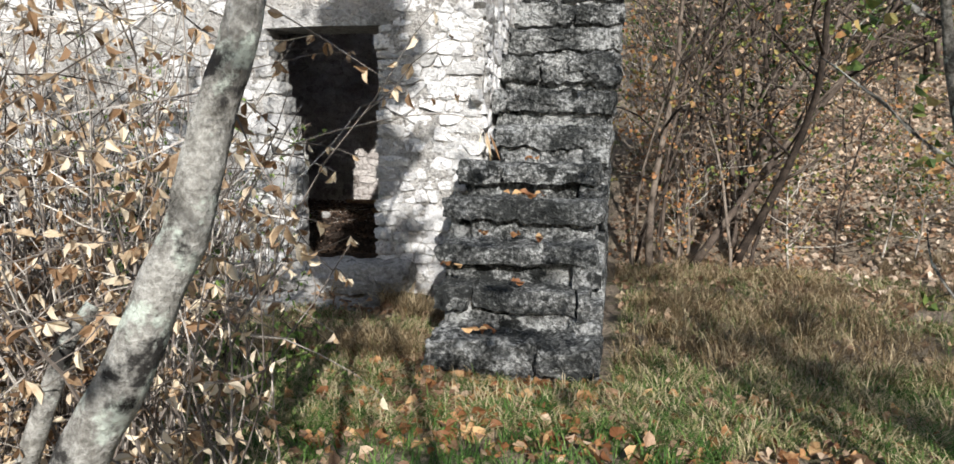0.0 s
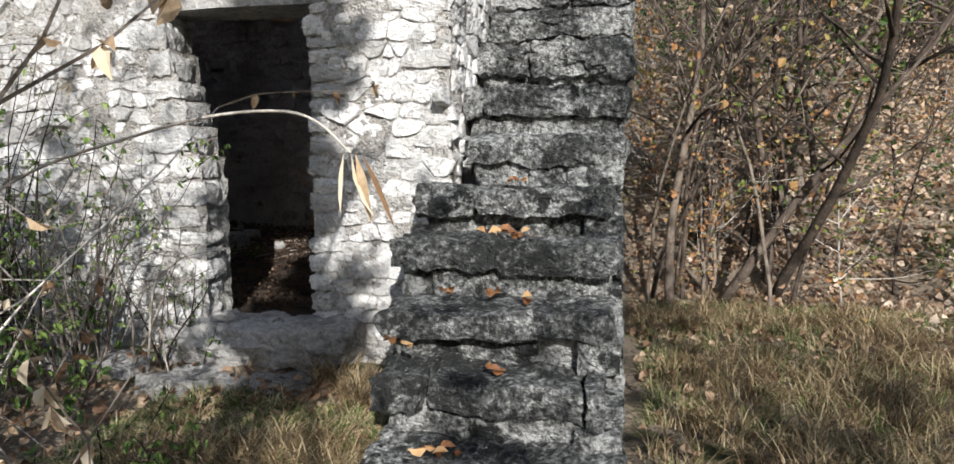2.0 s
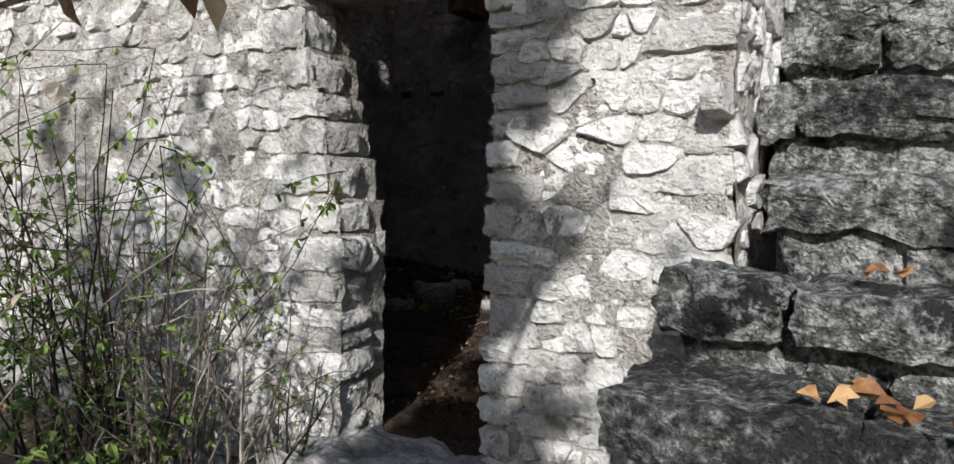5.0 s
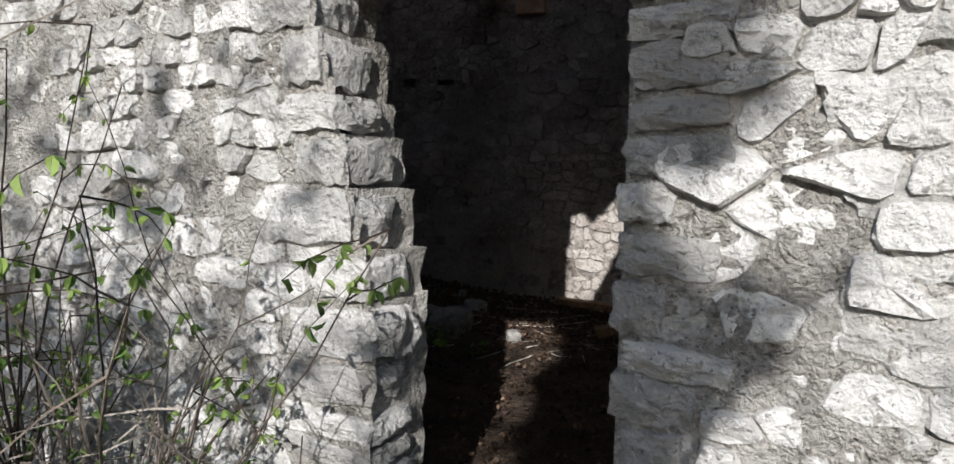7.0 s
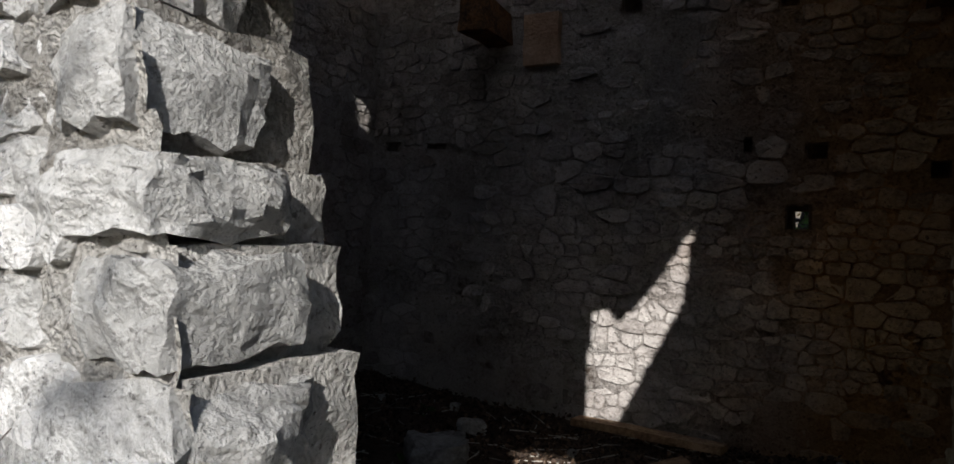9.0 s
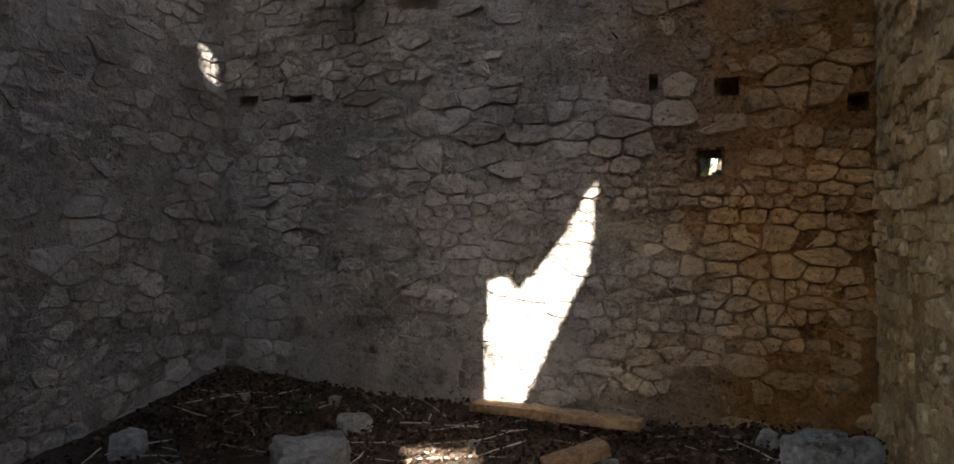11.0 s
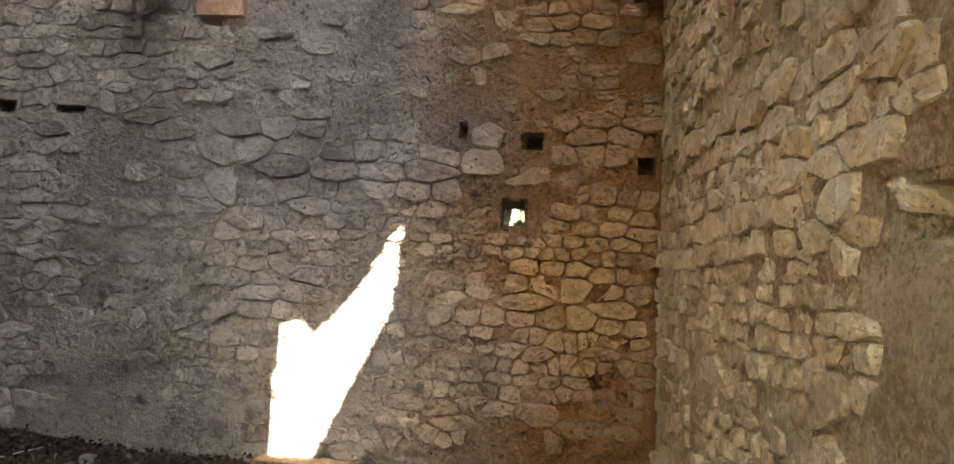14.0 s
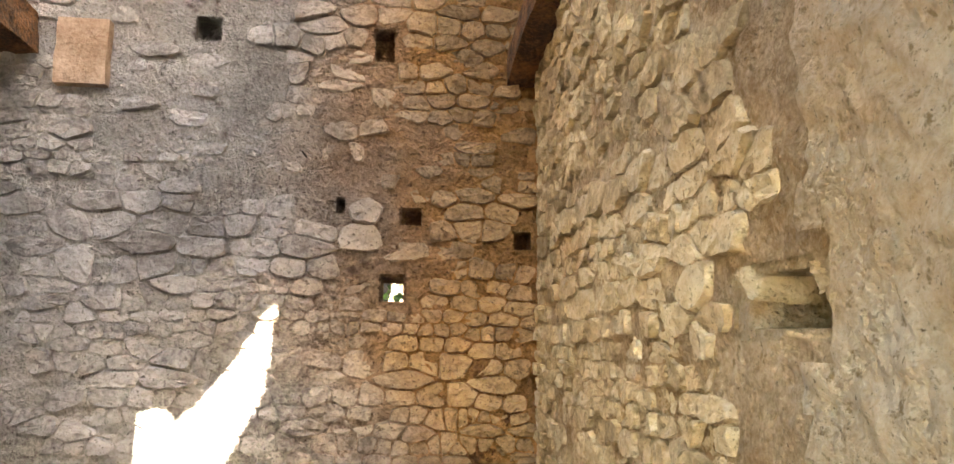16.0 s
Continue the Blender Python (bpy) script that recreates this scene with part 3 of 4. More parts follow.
for sidename in ("l", "r"):
    z = 0.36
    while z < DOOR_TOP - 0.03:
        h = r.uniform(0.07, 0.19) if sidename == "l" else r.uniform(0.06, 0.15)
        h = min(h, DOOR_TOP + 0.02 - z)
        edge = door_left(z + h / 2) if sidename == "l" else DOOR_R
        s = -1 if sidename == "l" else 1
        xa, xb = sorted((edge + s * (0.09 if s < 0 else 0.025), edge + s * (0.45 if s < 0 else 0.2)))
        box(jm, xa, xb, 5.815, 6.13, z - 0.002, z + h + 0.002)
        # outer and inner stone of the jamb
        for y0, y1, wmin, wmax in ((5.80, 6.0, 0.16, 0.42), (5.98, 6.16, 0.2, 0.3)):
            w = r.uniform(wmin, wmax) * (1 if sidename == "l" else 0.62)
            e = edge + s * (r.uniform(-0.02, 0.03)) + ((0.15 if y0 > 5.9 else 0.05) * s if sidename == "l" else -0.015 * s)
            ob = new("jamb_stone", QUOIN[r.randrange(6)])
            ob.parent = facade
            ob.matrix_local = Matrix.Translation((e + s * w / 2, (y0 + y1) / 2, z + h / 2)) @ pose(0, 0, 0, r.uniform(-3, 3), r.uniform(-4, 4), r.uniform(-4, 4)) @ Matrix.Diagonal((w, y1 - y0 + 0.03, h * r.uniform(0.8, 0.97), 1))
        z += h
bmesh.ops.subdivide_edges(jm, edges=jm.edges[:], cuts=4, use_grid_fill=True)
for v in jm.verts:
    v.co += noise.noise_vector(v.co * 17) * 0.014 + noise.noise_vector(v.co * 41) * 0.008
part("jamb_mortar", jm, LIME_MORTAR, facade)
z = 0.1
while z < 3.2:
    h = r.uniform(0.07, 0.2)
    w, d = r.uniform(0.16, 0.5), r.uniform(0.18, 0.4)
    ob = new("corner_stone", QUOIN[r.randrange(6)])
    ob.parent = facade
    ob.matrix_local = Matrix.Translation((-0.44 - w / 2 - r.uniform(0, 0.03), 5.785 + d / 2 + r.uniform(0, 0.02), z + h / 2)) @ pose(0, 0, 0, r.uniform(-3, 3), r.uniform(-4, 4), r.uniform(-4, 4)) @ Matrix.Diagonal((w, d, h * 0.97, 1))
    z += h
lintel_bm = bmesh.new()
box(lintel_bm, -2.42, -1.1, 5.80, 6.14, DOOR_TOP, DOOR_TOP + 0.13)
bmesh.ops.subdivide_edges(lintel_bm, edges=lintel_bm.edges[:], cuts=4, use_grid_fill=True)
for v in lintel_bm.verts:
    v.co += noise.noise_vector(v.co * 5) * 0.015
part("lintel", lintel_bm, SILL_STONE, facade, "weathered grey lintel")


def boulder(name, x0, x1, y0, y1, z0, z1, mat, label, category, seed, cuts=9, rough=0.3, square=0.66, rz=0.0, group="", ry=0.0, parent=None):
    size = (x1 - x0, y1 - y0, z1 - z0)
    ob = new(name, rock_mesh(name, mat, seed, cuts, rough, square, False, size))
    ob.matrix_basis = Matrix.Translation(((x0 + x1) / 2, (y0 + y1) / 2, (z0 + z1) / 2)) @ pose(0, 0, 0, 0, ry, rz) @ Matrix.Diagonal((*size, 1))
    if parent:
        ob.parent = parent
    return tagged(ob, label, category, group)


boulder("door_sill", -2.2, -0.98, 5.5, 5.95, 0.2, 0.43, SILL_STONE, "worn limestone sill slab below the doorway", "stone", 31, 16, 0.38, 0.74, ry=-2)
boulder("boulder", -2.15, -1.5, 5.2, 5.6, -0.05, 0.19, SILL_STONE, "pale boulder below the door sill", "stone", 32, group="stones below the sill")
boulder("boulder", -1.5, -1.15, 5.3, 5.6, 0.0, 0.2, SILL_STONE, "small grey stone below the door sill", "stone", 33, 5, group="stones below the sill")
boulder("boulder", -2.9, -2.2, 5.35, 5.75, -0.05, 0.22, SILL_STONE, "pale boulder at the wall's foot", "stone", 34, group="stones below the sill")

# ---- stair ----
STAIR = tagged(new("stone_stair"), "steep outdoor stair of weathered grey limestone slabs", "stair")
# z of the tread, y of its front edge, left end, right end, joints
TREADS = [
    (0.24, 4.22, -0.50, 0.50, (0.14,)),
    (0.49, 4.52, -0.52, 0.42, (-0.30, 0.34)),
    (0.73, 4.80, -0.58, 0.46, ()),
    (0.99, 5.06, -0.62, 0.48, (-0.08,)),
    (1.23, 5.40, -0.58, 0.44, (-0.25,)),
    (1.51, 5.62, -0.36, 0.50, ()),
    (1.80, 5.98, -0.46, 0.52, (-0.32,)),
    (2.13, 6.42, -0.46, 0.54, (-0.1,)),
    (2.42, 6.82, -0.46, 0.55, ()),
    (2.70, 7.22, -0.46, 0.56, (0.1,)),
    (3.00, 7.62, -0.46, 0.56, (-0.05,)),
    (3.28, 8.02, -0.46, 0.56, ()),
]
for i, (z, y, a, b, _) in enumerate(TREADS):
    bm = bmesh.new()
    box(bm, max(a, -0.46) + 0.08, b - 0.07, y + 0.12, 8.9, (TREADS[i - 1][0] if i else 0.2) - 0.32, z - 0.1)
    part("rubble_core", bm, STEP, STAIR, "dark rubble between the slabs")
r = random.Random(5)
for i, (z, y, a, b, joints) in enumerate(TREADS):
    depth = (TREADS[i + 1][1] - y + 0.22) if i + 1 < len(TREADS) else 0.8
    rise = z - (TREADS[i - 1][0] if i else 0.0)
    ends = [a, *joints, b]
    thick = rise * r.uniform(0.58, 0.74)
    for p, q in zip(ends, ends[1:]):
        off = r.uniform(-0.03, 0.05)
        t = thick * r.uniform(0.88, 1.1)
        boulder("tread_slab", p + 0.004, q - 0.004, y + off, y + depth, z - t, z + r.uniform(-0.012, 0.008), STEP, "", "", 40 + i * 3 + int(10 * p), 14, 0.36, 0.86, r.uniform(-2, 2), parent=STAIR, ry=r.uniform(-1.5, 1.5))
    # packing stones under each slab
    u = a + 0.04
    while u < b - 0.1:
        w = r.uniform(0.12, 0.34)
        w = min(w, b - 0.03 - u)
        hh = rise - thick + 0.02
        boulder("packing_stone", u, u + w - 0.012, y + r.uniform(0.07, 0.15), y + 0.34, z - rise - 0.02, z - rise + hh, STEP, "", "", 90 + i + int(u * 20), 5, 0.3, 0.66, parent=STAIR)
        u += w
# stones of the stair's open side
for i in range(90):
    yy = r.uniform(4.5, 8.6)
    top = max([t[0] for t in TREADS if t[1] < yy - 0.1] or [0.2])
    zz = r.uniform(0.0, max(0.1, top - 0.25))
    w, h = r.uniform(0.16, 0.42), r.uniform(0.08, 0.2)
    boulder("side_stone", 0.30, 0.49, yy - w / 2, yy + w / 2, zz, zz + h, STEP, "", "", 200 + i, 3, 0.14, 0.8, parent=STAIR)

# ---- inside: joist stubs, planks, rubble ----


def beam(name, p, q, wide, high, mat, label, category="beam", group="", seed=0, cuts=6):
    p, q = Vector(p), Vector(q)
    bm = bmesh.new()
    bmesh.ops.create_cube(bm, size=1)
    bmesh.ops.subdivide_edges(bm, edges=bm.edges[:], cuts=cuts, use_grid_fill=True)
    ln = (q - p).length
    for v in bm.verts:
        v.co = Vector((v.co.x * ln, v.co.y * wide, v.co.z * high))
        v.co += noise.noise_vector(Vector((v.co.x * 3, v.co.y * 9, v.co.z * 9 + seed))) * min(wide, high) * 0.12
    ob = new(name, finish(name, bm, mat))
    ob.matrix_basis = Matrix.Translation((p + q) / 2) @ (q - p).to_track_quat("X", "Z").to_matrix().to_4x4()
    return tagged(ob, label, category, group)


beam("joist_stub", (-1.05, 9.0, 3.38), (-1.08, 9.86, 3.22), 0.16, 0.2, DARK_TIMBER, "broken dark joist end stuck in the wall", group="joist stubs", seed=1)
beam("joist_stub", (-3.75, 9.35, 3.3), (-3.78, 9.86, 3.3), 0.2, 0.22, DARK_TIMBER, "broken dark joist end stuck in the wall", group="joist stubs", seed=4)
b = beam("wall_block", (-3.56, 9.80, 3.2), (-3.30, 9.80, 3.2), 0.1, 0.36, BRICK, "orange brick block set in the stone wall", "brick", seed=6, cuts=4)
beam("plank", (-3.05, 9.66, 0.635), (-2.1, 9.52, 0.635), 0.12, 0.045, TIMBER, "old brown plank lying on the debris", "plank", "planks on the floor", 7)
beam("plank", (-2.46, 8.95, 0.56), (-2.22, 9.12, 0.63), 0.11, 0.06, TIMBER, "short block of old timber on the floor", "plank", "planks on the floor", 8)
beam("plank", (-1.35, 9.62, 0.63), (-1.05, 9.5, 0.62), 0.07, 0.03, TIMBER, "broken lath near the corner", "plank", "planks on the floor", 10)
for i, (x, y, w, h) in enumerate(((-3.55, 8.75, 0.42, 0.15), (-4.05, 8.35, 0.2, 0.1), (-3.85, 8.3, 0.3, 0.05), (-3.62, 8.35, 0.22, 0.08), (-1.32, 9.35, 0.24, 0.17), (-1.1, 9.5, 0.14, 0.12), (-2.98, 8.7, 0.1, 0.07), (-3.62, 9.3, 0.17, 0.08), (-4.5, 8.6, 0.2, 0.1), (-1.5, 9.6, 0.1, 0.06), (-3.9, 9.55, 0.07, 0.05), (-4.35, 9.3, 0.06, 0.04), (-2.9, 9.2, 0.06, 0.04), (-2.2, 9.1, 0.08, 0.05))):
    zf = floor_z(x, y)
    boulder("fallen_stone", x - w / 2, x + w / 2, y - w * 0.4, y + w * 0.4, zf - 0.03, zf + h, SILL_STONE, "fallen grey wall stone on the debris floor", "stone", 300 + i, 7, 0.34, 0.55, r.uniform(0, 180), group="fallen stones")

# ---- vegetation ----
r = random.Random(21)


def grass_patch(name, label, spots, count, length, mat, seed):
    """Tufts of thin bent blades."""
    q = random.Random(seed)
    vs, fs = [], []
    for _ in range(count):
        x0, x1, y0, y1 = spots[q.randrange(len(spots))]
        cx, cy = q.uniform(x0, x1), q.uniform(y0, y1)
        if noise.noise(Vector((cx * 1.1, cy * 1.1, seed))) < -0.2:
            continue
        z = ground_z(cx, cy)
        a0 = q.uniform(0, 6.28)
        for _ in range(q.randrange(8, 20)):
            a = a0 + q.gauss(0, 1.0)
            ln = length * q.uniform(0.4, 1.2)
            w = 0.0022 + 0.0014 * q.random()
            px, py = cx + q.gauss(0, 0.025), cy + q.gauss(0, 0.025)
            dx, dy = math.cos(a), math.sin(a)
            lean = q.uniform(0.45, 1.0)
            b = len(vs)
            for f, ww in ((0, 1.0), (0.45, 0.9), (0.8, 0.6), (1.0, 0.1)):
                out = ln * lean * f ** 1.5
                up = ln * (f * (1.05 - lean * 0.75 * f))
                vs.append((px + dx * out - dy * w * ww, py + dy * out + dx * w * ww, z + up - 0.01))
                vs.append((px + dx * out + dy * w * ww, py + dy * out - dx * w * ww, z + up - 0.01))
            fs += [(b + k, b + k + 1, b + k + 3, b + k + 2) for k in (0, 2, 4)]
    return tagged(raw(name, vs, fs, mat), label, "grass", kind="stuff")


STAIR_FREE = [(0.62, 3.4, 3.0, 8.5), (-2.2, 0.7, 2.6, 4.2), (-1.6, 1.0, 1.7, 2.9), (0.6, 2.3, 2.6, 5.0), (-1.9, -0.6, 3.4, 5.2)]
grass_patch("grass", "tufts of green and straw grass on the ground", STAIR_FREE, 8200, 0.15, GRASS, 3)
grass_patch("green_grass", "fresh green grass tufts between fallen leaves", [(-1.9, 0.9, 2.0, 3.9), (0.7, 3.2, 2.4, 4.8)], 1500, 0.15, FRESH_GRASS, 5)
grass_patch("dry_grass", "matted dry straw-coloured grass beside the stair", [(0.62, 4.5, 4.0, 9.0), (0.6, 2.5, 4.5, 8.0), (-1.6, -0.5, 4.3, 5.5)], 1700, 0.26, STRAW, 4)


def litter(name, label, zones, count, size, mat, seed, height=ground_z):
    q = random.Random(seed)
    vs, fs = [], []
    for _ in range(count):
        x0, x1, y0, y1 = zones[q.randrange(len(zones))]
        x, y = q.uniform(x0, x1), q.uniform(y0, y1)
        leaf(vs, fs, Vector((x, y, height(x, y) + 0.012 + 0.03 * q.random())), Vector((q.uniform(-1, 1), q.uniform(-1, 1), q.uniform(-0.2, 0.3))), size * q.uniform(0.5, 1.2), q)
    return tagged(raw(name, vs, fs, mat), label, "leaves", kind="stuff")


litter("leaf_litter", "brown fallen leaves scattered on the ground", [(-2.2, 3.5, 1.0, 4.2), (0.6, 6, 3, 12), (0.6, 3, 6, 12), (-1.8, -0.2, 3.6, 5.4), (-4.5, -1.8, 1.0, 5.6)], 10500, 0.065, BROWN_LEAF, 8)
litter("path_leaves", "reddish-brown dead leaves heaped at the stair's foot", [(-0.8, 0.7, 3.3, 4.25), (-1.6, -0.6, 3.2, 4.9), (0.6, 2.6, 2.4, 4.2)], 1300, 0.075, TAN_LEAF, 18)
litter("slope_leaves", "bright tan autumn leaves covering the wooded slope", [(0.9, 9, 9.5, 21), (2.5, 10, 7, 14)], 9000, 0.1, SLOPE_LEAF, 19)
litter("floor_litter", "bark scraps and dead leaves on the room's floor", [(-4.8, -1.0, 6.4, 9.75), (-4.8, -1.0, 8.7, 9.78)], 9000, 0.032, BARK_SCRAP, 9, floor_z)

# twigs lying on the floor of the room
bm = bmesh.new()
for _ in range(160):
    x, y = r.uniform(-4.7, -1.1), r.uniform(8.4, 9.7)
    a = r.uniform(0, 6.28)
    tube(bm, wander(Vector((x, y, floor_z(x, y) + 0.02)), Vector((math.cos(a), math.sin(a), 0.03)), r.uniform(0.08, 0.35), 4, r, 0.1), 0.005, 0.002, 4)
tagged(new("floor_twigs", finish("floor_twigs", bm, DRY_STEM)), "small broken twigs on the room's floor", "twigs", kind="stuff")

# green seedlings growing in the debris
for x, y, n_leaves, tall in ((-3.45, 8.35, 9, 0.2), (-3.3, 8.3, 6, 0.12), (-3.05, 8.3, 6, 0.13), (-4.0, 9.3, 4, 0.1)):
    seedling = tagged(new("seedling"), "small green leafy seedling in the debris", "plant", "seedlings")
    seedling.location = (x, y, floor_z(x, y))
    bm = bmesh.new()
    vs, fs = [], []
    for k in range(n_leaves):
        st = wander(Vector((0, 0, -0.02)), Vector((r.uniform(-0.6, 0.6), r.uniform(-0.6, 0.6), 1)), tall * r.uniform(0.5, 1.1), 4, r, 0.15)
        tube(bm, st, 0.003, 0.0015, 4)
        leaf(vs, fs, st[-1], Vector((r.uniform(-1, 1), r.uniform(-1, 1), r.uniform(-0.5, 0.4))), r.uniform(0.05, 0.1), r, 0.15, 0.36)
    part("stem", bm, GREEN_LEAF, seedling)
    raw("foliage", vs, fs, GREEN_LEAF, seedling)

# leaves lying on the stair's treads
for i, (x, y, z) in enumerate(((-0.35, 4.95, 1.03 - 0.26), (-0.16, 5.2, 1.015), (-0.02, 5.22, 1.015), (0.02, 5.16, 1.01), (-0.08, 5.28, 1.02), (-0.1, 5.5, 1.26), (-0.48, 4.72, 0.6), (0.05, 4.95, 0.75), (-0.1, 5.0, 0.76), (-0.15, 4.36, 0.27), (-0.2, 4.4, 0.27), (0.0, 4.66, 0.51)) * 3):
    vs, fs = [], []
    leaf(vs, fs, Vector((0, 0, 0.012)), Vector((r.uniform(-1, 1), r.uniform(-1, 1), 0.12)), r.uniform(0.045, 0.085), r, 0.4, 0.3)
    ob = raw("fallen_leaf", vs, fs, TAN_LEAF)
    ob.location = (x + r.uniform(-0.06, 0.06), y + r.uniform(-0.03, 0.05), z)
    tagged(ob, "curled tan leaf lying on a stone tread", "leaf", "leaves on the stair")

# the leaning trunk beside the path
TRUNK = [(-0.79, 1.63, 0.13), (-0.57, 1.72, 0.61), (-0.47, 1.76, 0.83), (-0.36, 1.80, 1.10), (-0.32, 1.84, 1.29), (-0.28, 1.86, 1.46), (-0.25, 1.88, 1.60), (-0.07, 1.98, 2.38)]
TRUNK2 = [(-1.22, 2.00, -0.13), (-0.98, 2.00, 0.44), (-0.90, 2.00, 0.63), (-0.88, 2.05, 0.77), (-0.84, 2.10, 0.86)]
root = tagged(new("leaning_tree"), "leaning young tree, grey lichened bark with shadows put in its colour", "tree")
bm = bmesh.new()
tr = [Vector(p) for p in TRUNK]
pts = []
for a, b in zip(tr, tr[1:]):
    for k in range(6):
        q = a.lerp(b, k / 6)
        pts.append(q + noise.noise_vector(q * 6) * 0.012)
pts.append(tr[-1])
tube(bm, pts, 0.062, 0.036, 14)
for v in bm.verts:
    v.co += noise.noise_vector(v.co * 22) * 0.005
part("trunk", bm, BARK, root, smooth=True)
bm = bmesh.new()
lv, lf = [], []
for k in range(7):
    p = pts[-1 - k]
    tube(bm, wander(p, Vector((r.uniform(-1, 0.4), r.uniform(-0.6, 0.6), 0.8)), 1.4, 6, r, 0.25), 0.018, 0.004, 5)
part("branchwork", bm, BARK, root, smooth=True)
root2 = tagged(new("thin_tree"), "thin pale sapling stem at the thicket's edge", "tree")
bm = bmesh.new()
tube(bm, [Vector(p) for p in TRUNK2], 0.035, 0.02, 10)
part("trunk", bm, BARK, root2, smooth=True)

# thicket of dry stems and hanging leaves before the facade


def thicket(name, label, cx, cy, rx, ry, stems, height, seed, wood, leaf_mat, leaves, leaf_size, category="shrub", drop=0.15):
    q = random.Random(seed)
    root = tagged(new(name), label, category)
    bm = bmesh.new()
    vs, fs = [], []
    for _ in range(stems):
        x, y = cx + q.gauss(0, rx * 0.5), cy + q.gauss(0, ry * 0.5)
        y = min(y, 5.6)
        p = Vector((x, y, ground_z(x, y)))
        ln = height * q.uniform(0.45, 1.15)
        st = wander(p, Vector((q.uniform(-0.35, 0.35), q.uniform(-0.35, 0.2), 1)), ln, 8, q, 0.16, drop)
        tube(bm, st, 0.006 * q.uniform(0.6, 1.6), 0.0018, 4)
        for _ in range(5):
            k = st[q.randrange(2, 9)]
            tw = wander(k, Vector((q.uniform(-1, 1), q.uniform(-1, 0.6), q.uniform(-0.4, 0.8))), ln * q.uniform(0.12, 0.4), 4, q, 0.3, drop)
            tube(bm, tw, 0.0032, 0.0012, 3)
            for _ in range(leaves):
                if q.random() < 0.6:
                    leaf(vs, fs, tw[q.randrange(1, 5)], Vector((q.uniform(-0.6, 0.6), q.uniform(-0.6, 0.6), q.uniform(-1.4, 0.1))), leaf_size * q.uniform(0.5, 1.3), q, 0.5, 0.24)
    part("branchwork", bm, wood, root)
    if fs:
        raw("foliage", vs, fs, leaf_mat, root)
    return root


thicket("dry_shrub", "dry brown shrub with withered beige hanging leaves", -1.5, 2.7, 0.5, 0.5, 100, 1.85, 31, DRY_STEM, DRY_LEAF, 11, 0.05)
thicket("dry_shrub", "tangled grey-brown dry stems before the wall", -3.1, 3.5, 1.2, 1.0, 130, 2.2, 32, DRY_STEM, DRY_LEAF, 4, 0.055)
thicket("dry_shrub", "bare grey thicket of dry stems", -1.5, 2.3, 0.55, 0.5, 110, 1.0, 33, DRY_STEM, DRY_LEAF, 4, 0.045)
thicket("dry_shrub", "dark tangle of bare twigs beside the path", -2.3, 2.3, 0.8, 0.6, 100, 1.7, 39, TWIG, DRY_LEAF, 1, 0.06)
thicket("green_shrub", "small-leaved green shrub against the stone wall", -2.95, 5.4, 0.6, 0.25, 50, 1.75, 34, TWIG, GREEN_LEAF, 17, 0.036, drop=0.35)
thicket("dry_shrub", "fine bare twigs growing against the stone wall", -2.5, 5.45, 0.45, 0.2, 34, 1.05, 41, DRY_STEM, GREEN_LEAF, 2, 0.03, drop=0.3)
thicket("green_shrub", "low green shoots at the wall's foot", -2.6, 5.0, 0.6, 0.5, 20, 0.5, 35, TWIG, GREEN_LEAF, 7, 0.055)
thicket("green_shrub", "low green weeds on the path", -1.3, 4.0, 0.5, 0.5, 30, 0.28, 36, TWIG, GREEN_LEAF, 5, 0.045)
thicket("dry_shrub", "withered stems with tan leaves before the doorway", -0.85, 2.55, 0.22, 0.25, 24, 1.8, 37, DRY_STEM, DRY_LEAF, 9, 0.05)
thicket("door_weed", "spindly weed beside the door jamb", -2.05, 5.5, 0.12, 0.1, 8, 0.6, 38, TWIG, GREEN_LEAF, 3, 0.03)

# arching dry shoot with three long leaves
shoot = tagged(new("arching_shoot"), "arching dry shoot with long tan leaves at its tip", "plant")
arc = [Vector((-1.6, 3.3, 0.05)), Vector((-1.3, 3.25, 0.9)), Vector((-0.8, 3.1, 1.27)), Vector((-0.34, 2.98, 1.40)), Vector((-0.02, 2.84, 1.42)), Vector((0.11, 2.76, 1.36))]
bm = bmesh.new()
smooth_arc = []
for k in range(41):
    f = k / 40 * 4.999
    i = int(f)
    p0, p1, p2, p3 = arc[max(i - 1, 0)], arc[i], arc[i + 1], arc[min(i + 2, 5)]
    u = f - i
    smooth_arc.append(0.5 * (2 * p1 + (p2 - p0) * u + (2 * p0 - 5 * p1 + 4 * p2 - p3) * u * u + (3 * p1 - p0 - 3 * p2 + p3) * u ** 3))
tube(bm, smooth_arc, 0.004, 0.0018, 6)
part("stem", bm, DRY_STEM, shoot, smooth=True)
for dx in (-0.05, 0.0, 0.03, 0.07):
    vs, fs = [], []
    leaf(vs, fs, smooth_arc[-1] + Vector((dx * 0.2, 0, 0)), Vector((dx * 3.2 + 0.12, 0.02, -1)), 0.09 + dx * 0.2, r, 0.3, 0.065)
    raw("leaf", vs, fs, DRY_LEAF, shoot)

